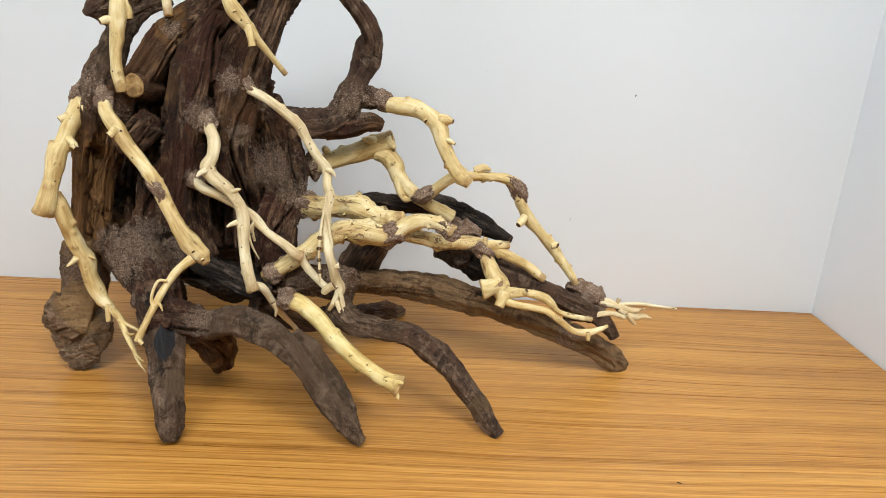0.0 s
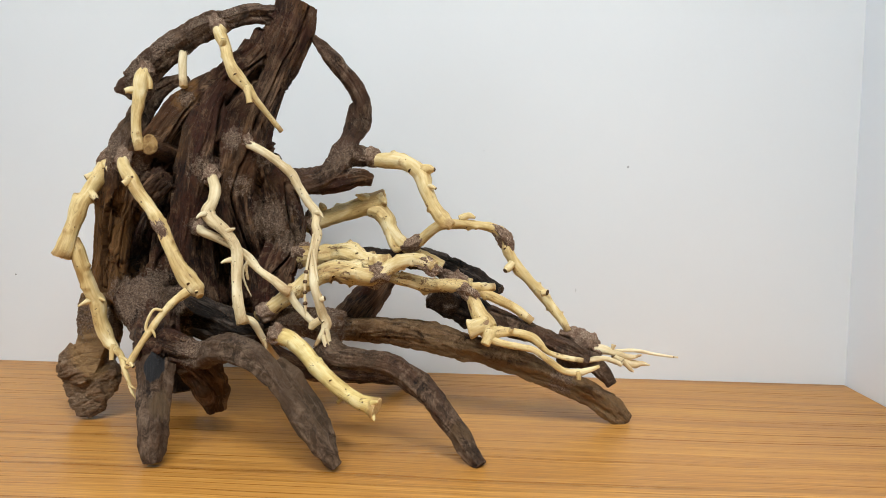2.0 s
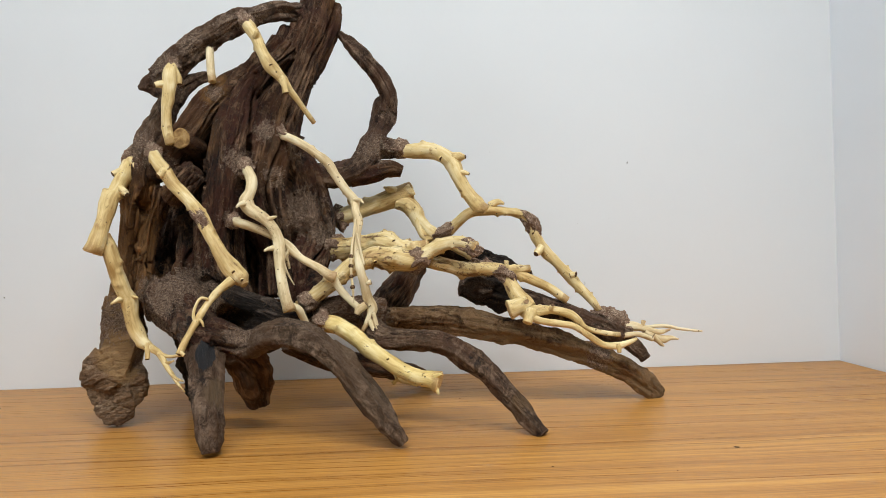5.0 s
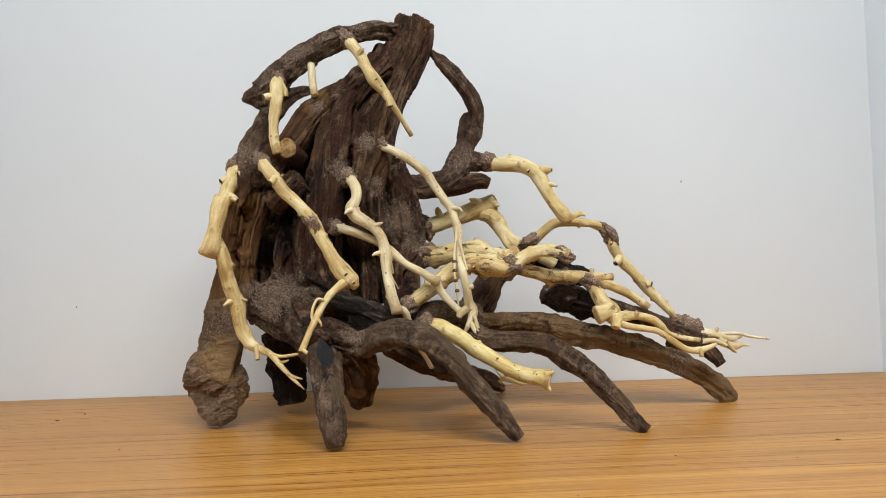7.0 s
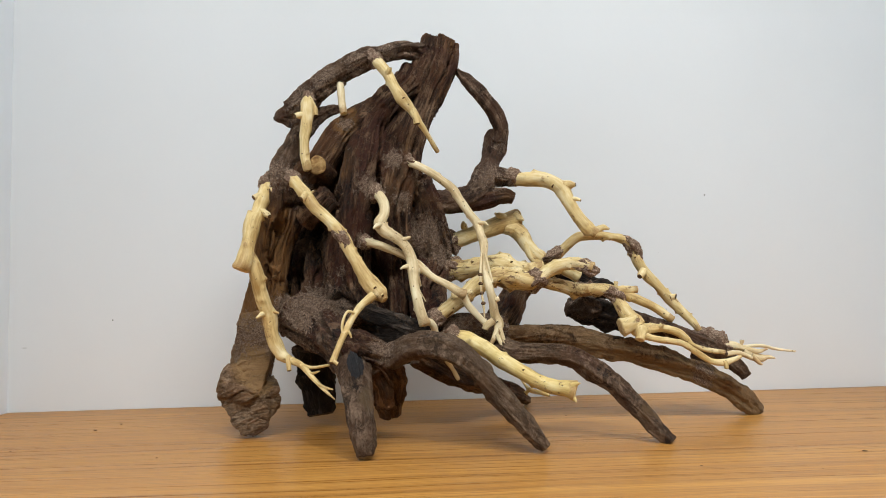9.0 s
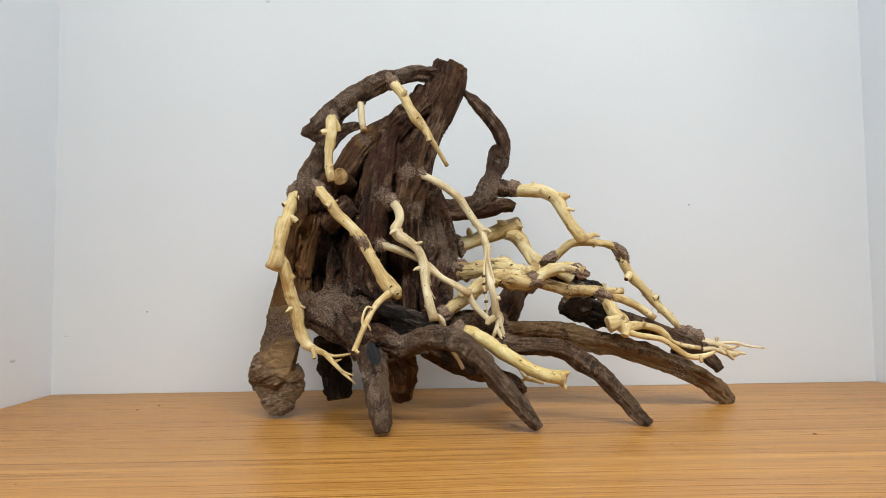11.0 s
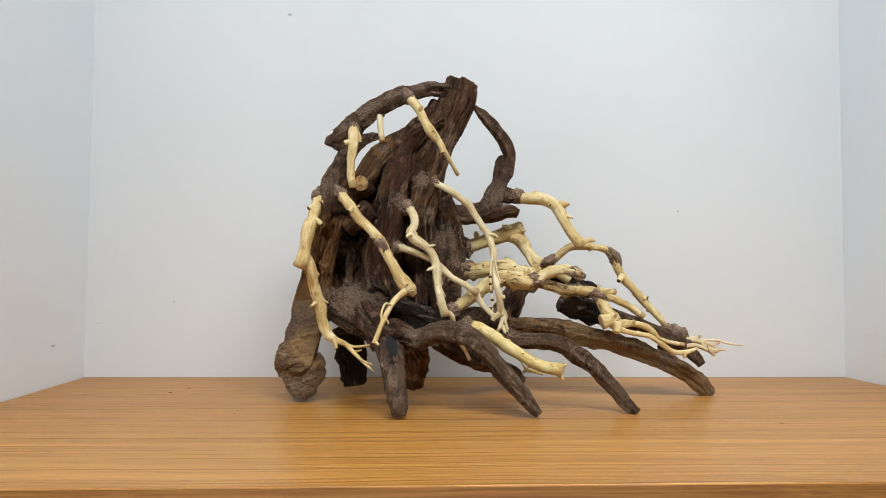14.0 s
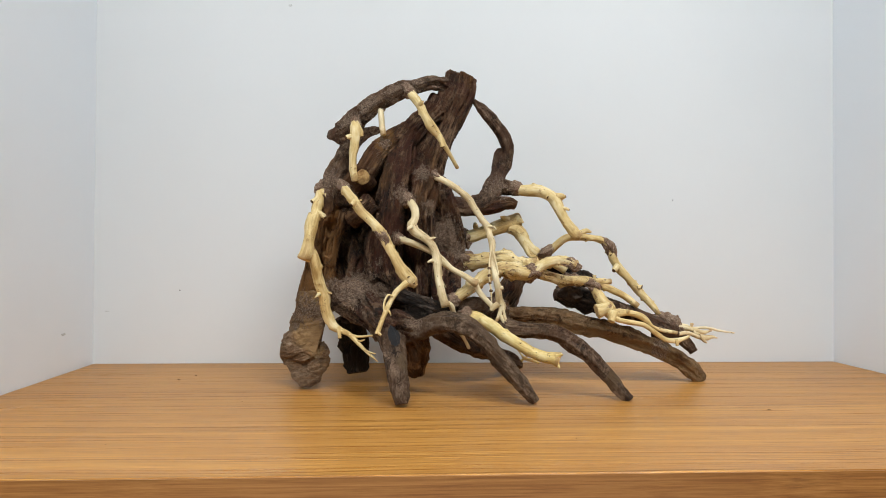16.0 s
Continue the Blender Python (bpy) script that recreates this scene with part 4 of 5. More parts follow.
br = peeled('branch', [(-0.2314, 0.3413, 0.9307, 0.00529), (-0.2271, 0.3401, 0.9189, 0.00713), (-0.2242, 0.3404, 0.9083, 0.0074), (-0.2225, 0.3439, 0.8956, 0.0069), (-0.2181, 0.3472, 0.8796, 0.00719), (-0.2147, 0.3503, 0.8698, 0.00829), (-0.2126, 0.3499, 0.8554, 0.00695), (-0.2087, 0.3505, 0.8419, 0.00749), (-0.2009, 0.3476, 0.8313, 0.00559), (-0.1904, 0.3387, 0.827, 0.00368), (-0.1799, 0.3278, 0.8231, 0.00285), (-0.169, 0.3125, 0.8142, 0.00253), (-0.1601, 0.302, 0.8072, 0.00199), (-0.1524, 0.2915, 0.802, 0.00147), (-0.1455, 0.2856, 0.7968, 0.00061)], tip=1)
twig('bud', [(-0.2246, 0.3376, 0.9061, 0.00164), (-0.2238, 0.3341, 0.906, 0.00131), (-0.2231, 0.3332, 0.9054, 0.00105)], parent=br)
twig('bud', [(-0.2135, 0.347, 0.8646, 0.002), (-0.2127, 0.3434, 0.8647, 0.00159), (-0.212, 0.3425, 0.8642, 0.00127)], parent=br)
twig('twig', [(-0.1945, 0.3414, 0.8306, 0.00343), (-0.1942, 0.3364, 0.8242, 0.00236), (-0.1933, 0.3341, 0.8182, 0.00209)], parent=br)
twig('twig', [(-0.1808, 0.3271, 0.8237, 0.00207), (-0.1683, 0.3185, 0.8221, 0.00153), (-0.1524, 0.3012, 0.8254, 0.00125)], parent=br, tip=1)
twig('twig', [(-0.1709, 0.3158, 0.8164, 0.00178), (-0.1662, 0.3113, 0.8178, 0.00126), (-0.1619, 0.3088, 0.8194, 0.00076)], parent=br, tip=1)
twig('twig', [(-0.1605, 0.3015, 0.8078, 0.00149), (-0.1542, 0.2942, 0.8061, 0.00123), (-0.1477, 0.2887, 0.8051, 0.00073)], parent=br, tip=1)
twig('twig', [(-0.2196, 0.3442, 0.8722, 0.00318), (-0.2211, 0.3368, 0.8709, 0.00183), (-0.2233, 0.333, 0.869, 0.00104)], parent=br, tip=1)
twig('twig', [(-0.2118, 0.3467, 0.8741, 0.00266), (-0.2085, 0.3459, 0.874, 0.00186), (-0.2052, 0.3451, 0.8729, 0.00106)], parent=br, tip=1)
br = peeled('branch', [(-0.1812, 0.3941, 1.1026, 0.00406), (-0.1786, 0.3722, 1.086, 0.00618), (-0.1799, 0.3687, 1.0709, 0.00671), (-0.1796, 0.3661, 1.0589, 0.00612), (-0.1812, 0.365, 1.0447, 0.00499), (-0.1808, 0.3647, 1.0306, 0.00471), (-0.1783, 0.365, 1.0156, 0.00499)], knots=1, glued=2)
twig('twig', [(-0.1798, 0.3682, 1.0713, 0.00419), (-0.1852, 0.3646, 1.0721, 0.00361), (-0.19, 0.3605, 1.0704, 0.00248)], parent=br)
twig('twig', [(-0.1767, 0.3745, 1.0878, 0.00451), (-0.1722, 0.3737, 1.0807, 0.00366), (-0.1704, 0.3722, 1.0734, 0.00225)], parent=br)
br = peeled('branch', [(-0.1987, 0.3754, 1.0165, 0.00337), (-0.187, 0.351, 1, 0.00596), (-0.1777, 0.3467, 0.9875, 0.00673), (-0.1678, 0.3419, 0.9744, 0.00588), (-0.1529, 0.3338, 0.9599, 0.00582), (-0.1411, 0.328, 0.9461, 0.00603), (-0.1318, 0.3243, 0.9273, 0.00626), (-0.1225, 0.3207, 0.9113, 0.00674), (-0.1139, 0.3208, 0.8982, 0.00882), (-0.1058, 0.3206, 0.8892, 0.00856), (-0.1012, 0.3181, 0.8834, 0.00414)], knots=1, glued=2)
twig('bud', [(-0.1741, 0.344, 0.9849, 0.00201), (-0.1735, 0.3404, 0.9844, 0.0016), (-0.1729, 0.3395, 0.9837, 0.00128)], parent=br)
twig('bud', [(-0.128, 0.3206, 0.9192, 0.00162), (-0.1277, 0.3171, 0.9191, 0.00129), (-0.1271, 0.3162, 0.9185, 0.00103)], parent=br)
twig('bud', [(-0.1101, 0.3163, 0.8949, 0.00225), (-0.1099, 0.3126, 0.8949, 0.00179), (-0.1093, 0.3116, 0.8943, 0.00143)], parent=br)
twig('bud', [(-0.1031, 0.3169, 0.8876, 0.00194), (-0.1029, 0.3133, 0.8876, 0.00154), (-0.1023, 0.3124, 0.887, 0.00123)], parent=br)
twig('twig', [(-0.1769, 0.3417, 0.9878, 0.00374), (-0.1799, 0.3377, 0.983, 0.00266), (-0.1822, 0.3356, 0.9806, 0.00159)], parent=br)
twig('twig', [(-0.1697, 0.3311, 0.9881, 0.00105), (-0.1665, 0.327, 0.989, 0.00105)], parent=br)
twig('twig', [(-0.1112, 0.3164, 0.8878, 0.00438), (-0.1222, 0.3116, 0.8788, 0.00357), (-0.1297, 0.303, 0.8681, 0.00302), (-0.135, 0.2952, 0.8575, 0.00322), (-0.14, 0.2857, 0.8455, 0.00268), (-0.144, 0.2779, 0.8346, 0.00289), (-0.1457, 0.2751, 0.8292, 0.00311)], parent=br)
twig('twig', [(-0.1285, 0.3013, 0.8721, 0.00125), (-0.1341, 0.2982, 0.8733, 0.00125), (-0.1377, 0.2942, 0.866, 0.00124), (-0.1385, 0.2912, 0.8578, 0.00123), (-0.136, 0.2902, 0.8539, 0.00123)], parent=br)
twig('twig', [(-0.1453, 0.2762, 0.8319, 0.00216), (-0.1421, 0.2727, 0.8293, 0.00167), (-0.1386, 0.2712, 0.827, 0.00119)], parent=br)
twig('twig', [(-0.1349, 0.2937, 0.8571, 0.00173), (-0.1318, 0.2922, 0.8537, 0.00123), (-0.1304, 0.2917, 0.8502, 0.00074)], parent=br, tip=1)
br = peeled('branch', [(-0.1198, 0.389, 0.9996, 0.00403), (-0.1072, 0.3653, 0.9891, 0.0053), (-0.1015, 0.3575, 0.9785, 0.00551), (-0.1013, 0.3512, 0.9683, 0.00519), (-0.1057, 0.3485, 0.9582, 0.00652), (-0.1003, 0.3462, 0.9503, 0.00623), (-0.0895, 0.3427, 0.9433, 0.00566), (-0.081, 0.3401, 0.9354, 0.0051), (-0.0759, 0.3404, 0.9246, 0.00537), (-0.074, 0.3379, 0.9126, 0.00589), (-0.0731, 0.3328, 0.8975, 0.00477), (-0.0703, 0.3273, 0.8816, 0.00526), (-0.0664, 0.3232, 0.8669, 0.00522), (-0.0634, 0.3225, 0.8591, 0.00652)], white=1, glued=1)
twig('bud', [(-0.1039, 0.3457, 0.9568, 0.00169), (-0.1038, 0.3421, 0.9565, 0.00135), (-0.1032, 0.3413, 0.9558, 0.00108)], parent=br)
twig('bud', [(-0.0745, 0.3357, 0.9136, 0.00167), (-0.0744, 0.3321, 0.9134, 0.00133), (-0.0739, 0.3313, 0.9129, 0.00106)], parent=br)
twig('twig', [(-0.066, 0.3243, 0.8618, 0.00435), (-0.057, 0.3286, 0.8592, 0.0036), (-0.0512, 0.3381, 0.8437, 0.00314), (-0.0457, 0.3479, 0.8282, 0.00293), (-0.0364, 0.3572, 0.8125, 0.00216), (-0.0312, 0.3622, 0.8025, 0.00218)], parent=br)
twig('twig', [(-0.0495, 0.3363, 0.8425, 0.00235), (-0.047, 0.3368, 0.8361, 0.00183), (-0.0477, 0.337, 0.8297, 0.00105)], parent=br, tip=1)
twig('twig', [(-0.0792, 0.3357, 0.9147, 0.00267), (-0.0829, 0.3319, 0.9141, 0.00185), (-0.0855, 0.3301, 0.9125, 0.00106)], parent=br, tip=1)
twig('twig', [(-0.1054, 0.3427, 0.9565, 0.00269), (-0.1089, 0.3391, 0.9552, 0.00214), (-0.111, 0.3371, 0.9528, 0.00107)], parent=br, tip=1)
twig('twig', [(-0.0831, 0.3387, 0.9407, 0.00268), (-0.0798, 0.3379, 0.9422, 0.00188), (-0.0766, 0.3381, 0.9432, 0.00107)], parent=br, tip=1)
br = peeled('branch', [(-0.1289, 0.379, 0.9441, 0.00396), (-0.1129, 0.3546, 0.9392, 0.00465), (-0.0965, 0.3511, 0.9332, 0.00409), (-0.0814, 0.3498, 0.9252, 0.00381), (-0.0696, 0.3494, 0.9179, 0.00436), (-0.0643, 0.3489, 0.9123, 0.0049), (-0.0537, 0.3438, 0.9038, 0.00378), (-0.0405, 0.3398, 0.8959, 0.00376), (-0.0301, 0.3355, 0.8891, 0.00455), (-0.0248, 0.3366, 0.8864, 0.00563)], white=1, glued=2)
twig('twig', [(-0.0273, 0.339, 0.8875, 0.00403), (-0.0194, 0.3405, 0.8739, 0.0035), (-0.0115, 0.3402, 0.8651, 0.00323), (-0.0035, 0.3412, 0.8568, 0.00324)], parent=br)
twig('twig', [(-0.0669, 0.346, 0.9134, 0.00105), (-0.0715, 0.3453, 0.9038, 0.00131), (-0.0686, 0.343, 0.8926, 0.00105), (-0.0623, 0.3415, 0.8809, 0.00052)], parent=br, tip=1)
twig('twig', [(-0.0654, 0.3463, 0.9123, 0.00131), (-0.0693, 0.3468, 0.9068, 0.00184), (-0.067, 0.3463, 0.8964, 0.00131)], parent=br, tip=1)
br = peeled('branch', [(-0.0878, 0.3949, 1.0336, 0.00292), (-0.0733, 0.3722, 1.0227, 0.00425), (-0.0593, 0.3702, 1.0154, 0.00424), (-0.0454, 0.3692, 1.0059, 0.00424), (-0.0316, 0.3688, 0.9943, 0.0048), (-0.0246, 0.3672, 0.9827, 0.00423), (-0.0153, 0.3665, 0.9689, 0.0045), (-0.0071, 0.3671, 0.9575, 0.00507), (-0.0055, 0.3562, 0.9464, 0.00416), (-0.0031, 0.3537, 0.9383, 0.0047), (-0.0038, 0.3435, 0.9234, 0.00354), (-0.0032, 0.3375, 0.9069, 0.0035), (-0.0008, 0.332, 0.8933, 0.004), (0.0023, 0.3343, 0.8799, 0.00428), (0.0047, 0.3399, 0.8663, 0.00486), (0.0085, 0.3411, 0.857, 0.00513), (0.0053, 0.3395, 0.8475, 0.0035), (-0.0006, 0.3369, 0.8371, 0.00188)], white=1, glued=1)
twig('bud', [(-0.0305, 0.3678, 0.993, 0.00176), (-0.0307, 0.3642, 0.9925, 0.0014), (-0.0302, 0.3633, 0.9918, 0.00112)], parent=br)
twig('bud', [(-0.0077, 0.3661, 0.9563, 0.00211), (-0.008, 0.3625, 0.9559, 0.00168), (-0.0076, 0.3615, 0.9553, 0.00134)], parent=br)
twig('bud', [(-0.0034, 0.3394, 0.9112, 0.00135), (-0.0038, 0.3359, 0.9111, 0.00107), (-0.0033, 0.3351, 0.9105, 0.00086)], parent=br)
twig('bud', [(0.0002, 0.3327, 0.8895, 0.00167), (-0.0001, 0.3291, 0.8895, 0.00133), (0.0003, 0.3283, 0.889, 0.00106)], parent=br)
twig('bud', [(0.0068, 0.34, 0.8592, 0.00202), (0.0064, 0.3364, 0.8594, 0.00161), (0.0068, 0.3355, 0.8589, 0.00129)], parent=br)
twig('twig', [(-0.0063, 0.3625, 0.9582, 0.00252), (-0.0012, 0.3567, 0.958, 0.00167), (0.0018, 0.3538, 0.9549, 0.00083)], parent=br, tip=1)
HANGING = [(-0.0049, 0.3461, 0.9389, 0.00109), (-0.0077, 0.3391, 0.9178, 0.00108), (-0.0091, 0.3333, 0.9015, 0.00134), (-0.0087, 0.3291, 0.8881, 0.00106), (-0.0076, 0.3263, 0.8775, 0.00132), (-0.0069, 0.3257, 0.8643, 0.00066)]
twig('twig', HANGING, parent=br, tip=1)
ringed(HANGING, br, 4)
twig('twig', [(-0.0036, 0.3394, 0.9259, 0.00135), (-0.0002, 0.3343, 0.9094, 0.00134), (0.0025, 0.3319, 0.8975, 0.00093)], parent=br, tip=1)
twig('twig', [(0.0044, 0.3329, 0.8809, 0.00294), (0.0081, 0.3327, 0.8813, 0.00267), (0.0103, 0.3326, 0.8818, 0.0016)], parent=br)
twig('twig', [(0.0034, 0.3385, 0.861, 0.0035), (-0.0032, 0.3388, 0.8563, 0.00376), (-0.0055, 0.3387, 0.8521, 0.00269)], parent=br)
twig('twig', [(0.0086, 0.3387, 0.8528, 0.00269), (0.0132, 0.3351, 0.8379, 0.00214), (0.0188, 0.3221, 0.8308, 0.0021), (0.027, 0.3138, 0.826, 0.00182)], parent=br)
twig('twig', [(0.0056, 0.3371, 0.8465, 0.00215), (0.0116, 0.3316, 0.8339, 0.0016), (0.0179, 0.3233, 0.8281, 0.00131), (0.0242, 0.3158, 0.8291, 0.00078)], parent=br, tip=1)
br = peeled('branch', [(0.0366, 0.4197, 1.0124, 0.0067), (0.0528, 0.4135, 1.0105, 0.00847), (0.0702, 0.4084, 1.0089, 0.00843), (0.083, 0.4047, 1.0021, 0.0087), (0.0902, 0.4024, 0.993, 0.00838), (0.094, 0.3964, 0.9823, 0.00742), (0.1015, 0.3918, 0.9671, 0.00678), (0.1102, 0.3896, 0.9547, 0.00764), (0.1202, 0.3876, 0.9471, 0.00557)], knots=1)
twig('bud', [(0.0782, 0.402, 1.0011, 0.00299), (0.0774, 0.3982, 1.0005, 0.00238), (0.0778, 0.3971, 0.9998, 0.0019)], parent=br)
twig('bud', [(0.0971, 0.3972, 0.9776, 0.00223), (0.0962, 0.3936, 0.9771, 0.00177), (0.0966, 0.3926, 0.9764, 0.00142)], parent=br)
twig('bud', [(0.1129, 0.3992, 0.959, 0.00223), (0.112, 0.3956, 0.9586, 0.00178), (0.1123, 0.3946, 0.9579, 0.00142)], parent=br)
twig('bud', [(0.1166, 0.4053, 0.9523, 0.00225), (0.1157, 0.4016, 0.952, 0.00179), (0.116, 0.4006, 0.9513, 0.00143)], parent=br)
twig('twig', [(0.0887, 0.4032, 1, 0.00719), (0.0961, 0.4011, 1.0014, 0.00508), (0.1021, 0.3981, 1.0014, 0.00209)], parent=br)
twig('twig', [(0.0931, 0.395, 0.9833, 0.00296), (0.0987, 0.3904, 0.985, 0.00236), (0.1045, 0.3875, 0.9827, 0.00147)], parent=br)
br = peeled('branch', [(0.0717, 0.4229, 0.924, 0.00488), (0.0829, 0.4178, 0.927, 0.00577), (0.0934, 0.4155, 0.9366, 0.00546), (0.1068, 0.4155, 0.9462, 0.00547), (0.1254, 0.4175, 0.9478, 0.00549), (0.1462, 0.4249, 0.9468, 0.00494), (0.1592, 0.4286, 0.9443, 0.00559), (0.1706, 0.4316, 0.9367, 0.00655), (0.1772, 0.4326, 0.9189, 0.00656), (0.1849, 0.4326, 0.9055, 0.00655), (0.1989, 0.4323, 0.89, 0.0053), (0.2128, 0.4356, 0.8752, 0.00658), (0.2216, 0.4313, 0.8648, 0.0053), (0.2313, 0.4246, 0.8523, 0.00464), (0.238, 0.4204, 0.8412, 0.00338)], knots=1)
twig('bud', [(0.1733, 0.4299, 0.9238, 0.00194), (0.1722, 0.4263, 0.9236, 0.00155), (0.1725, 0.4254, 0.923, 0.00124)], parent=br)
twig('bud', [(0.1881, 0.4313, 0.9004, 0.00234), (0.1869, 0.4277, 0.9003, 0.00186), (0.1872, 0.4267, 0.8997, 0.00149)], parent=br)
twig('bud', [(0.2057, 0.433, 0.881, 0.00195), (0.2044, 0.4294, 0.881, 0.00155), (0.2047, 0.4284, 0.8804, 0.00124)], parent=br)
twig('bud', [(0.2237, 0.4289, 0.8604, 0.00194), (0.2224, 0.4253, 0.8605, 0.00155), (0.2226, 0.4244, 0.8599, 0.00124)], parent=br)
twig('twig', [(0.1804, 0.4243, 0.9084, 0.00432), (0.1763, 0.42, 0.904, 0.00399), (0.1733, 0.4167, 0.9015, 0.00275)], parent=br)
twig('twig', [(0.2112, 0.4307, 0.8777, 0.00374), (0.2173, 0.4298, 0.8795, 0.0028), (0.2194, 0.4286, 0.8794, 0.00155)], parent=br)
twig('twig', [(0.1268, 0.419, 0.9528, 0.00398), (0.1352, 0.4184, 0.9565, 0.0034), (0.1421, 0.4174, 0.9545, 0.00141)], parent=br)
br = peeled('branch', [(-0.0354, 0.4379, 0.9441, 0.00987), (-0.02, 0.4363, 0.9487, 0.00925), (-0.0012, 0.4373, 0.9553, 0.00928), (0.0168, 0.4406, 0.9615, 0.01059), (0.0312, 0.4445, 0.9667, 0.01254), (0.0456, 0.4479, 0.9687, 0.01387)], glued=2)
twig('twig', [(0.0307, 0.4415, 0.9608, 0.00749), (0.0419, 0.4414, 0.9581, 0.00937), (0.0489, 0.4393, 0.9503, 0.00935), (0.0544, 0.4358, 0.9399, 0.00775), (0.0629, 0.4321, 0.9302, 0.0071), (0.0772, 0.4264, 0.9198, 0.00644), (0.0894, 0.4264, 0.9134, 0.00645), (0.0993, 0.4268, 0.9083, 0.00676), (0.1085, 0.4271, 0.9032, 0.00707)], parent=br)
twig('twig', [(0.0295, 0.4402, 0.9707, 0.00623), (0.0241, 0.436, 0.9734, 0.00403), (0.0192, 0.4315, 0.9754, 0.00154)], parent=br, tip=1)
twig('twig', [(0.0421, 0.4396, 0.9742, 0.00561), (0.0464, 0.4357, 0.9706, 0.00373), (0.0495, 0.4315, 0.9682, 0.00154)], parent=br, tip=1)
twig('twig', [(0.0512, 0.4343, 0.9461, 0.00433), (0.0549, 0.429, 0.9302, 0.00399), (0.0612, 0.4234, 0.9206, 0.00336), (0.0682, 0.4175, 0.9214, 0.00152)], parent=br)
twig('twig', [(-0.0159, 0.4338, 0.9611, 0.00381), (-0.0169, 0.4305, 0.9636, 0.0035), (-0.0173, 0.427, 0.9654, 0.00203)], parent=br, tip=1)
br = peeled('branch', [(-0.0401, 0.4107, 0.9159, 0.0107), (-0.0198, 0.4026, 0.914, 0.0106), (0.0006, 0.3989, 0.9158, 0.01087), (0.0178, 0.3944, 0.9171, 0.0114), (0.0347, 0.3899, 0.9113, 0.0099), (0.0487, 0.3855, 0.9108, 0.00753), (0.0614, 0.3806, 0.9156, 0.00461)], knots=2, glued=2)
twig('bud', [(-0.0113, 0.3962, 0.9206, 0.00219), (-0.0116, 0.3925, 0.9205, 0.00175), (-0.0111, 0.3916, 0.9198, 0.00139)], parent=br)
twig('bud', [(0.0067, 0.3912, 0.9113, 0.00218), (0.0064, 0.3875, 0.9112, 0.00174), (0.0068, 0.3866, 0.9106, 0.00139)], parent=br)
twig('bud', [(0.0285, 0.3862, 0.9194, 0.00217), (0.0281, 0.3825, 0.9192, 0.00173), (0.0285, 0.3816, 0.9186, 0.00138)], parent=br)
br = peeled('branch', [(-0.0598, 0.3536, 0.8593, 0.00655), (-0.0432, 0.3527, 0.871, 0.00766), (-0.0265, 0.3532, 0.8831, 0.00823), (-0.0093, 0.3571, 0.896, 0.00913), (0.0082, 0.3629, 0.9035, 0.0109), (0.0256, 0.3676, 0.9016, 0.01156), (0.0402, 0.3702, 0.8985, 0.0102), (0.052, 0.3721, 0.9, 0.0091), (0.0667, 0.3724, 0.9094, 0.00741), (0.0804, 0.3682, 0.9147, 0.00625), (0.0934, 0.362, 0.9147, 0.00705), (0.1065, 0.3557, 0.9097, 0.00671)], knots=2, glued=2)
twig('bud', [(-0.0266, 0.3497, 0.887, 0.00171), (-0.0268, 0.3462, 0.887, 0.00136), (-0.0264, 0.3453, 0.8864, 0.00109)], parent=br)
twig('bud', [(0.0119, 0.3571, 0.8994, 0.00208), (0.0115, 0.3535, 0.8994, 0.00166), (0.0119, 0.3525, 0.8988, 0.00132)], parent=br)
twig('bud', [(0.0294, 0.3611, 0.907, 0.0021), (0.0289, 0.3575, 0.9069, 0.00167), (0.0293, 0.3565, 0.9063, 0.00133)], parent=br)
twig('bud', [(0.0962, 0.3591, 0.9168, 0.00211), (0.0953, 0.3555, 0.9166, 0.00168), (0.0956, 0.3545, 0.916, 0.00134)], parent=br)
twig('bud', [(-0.0029, 0.3537, 0.9019, 0.00172), (-0.0032, 0.3502, 0.9018, 0.00137), (-0.0027, 0.3493, 0.9012, 0.0011)], parent=br)
br = peeled('branch', [(0.0576, 0.3813, 0.8984, 0.00634), (0.0775, 0.3853, 0.894, 0.00725), (0.096, 0.3899, 0.889, 0.00789), (0.1114, 0.3923, 0.8887, 0.00734), (0.1297, 0.3935, 0.8883, 0.00648), (0.1416, 0.3933, 0.8868, 0.00531), (0.163, 0.3962, 0.8876, 0.00415)], knots=2)
twig('bud', [(0.074, 0.3822, 0.8963, 0.00217), (0.0733, 0.3785, 0.8963, 0.00172), (0.0736, 0.3776, 0.8957, 0.00138)], parent=br)
twig('bud', [(0.091, 0.3862, 0.8867, 0.00218), (0.0902, 0.3825, 0.8867, 0.00174), (0.0905, 0.3816, 0.8861, 0.00139)], parent=br)
twig('bud', [(0.1171, 0.3908, 0.8909, 0.00183), (0.1162, 0.3873, 0.8909, 0.00146), (0.1165, 0.3864, 0.8903, 0.00117)], parent=br)
twig('bud', [(0.1327, 0.3918, 0.8858, 0.00184), (0.1318, 0.3883, 0.8858, 0.00146), (0.1321, 0.3874, 0.8852, 0.00117)], parent=br)
twig('twig', [(0.1397, 0.3906, 0.8892, 0.00265), (0.1391, 0.3901, 0.8951, 0.00206), (0.1394, 0.3906, 0.8986, 0.00265)], parent=br)
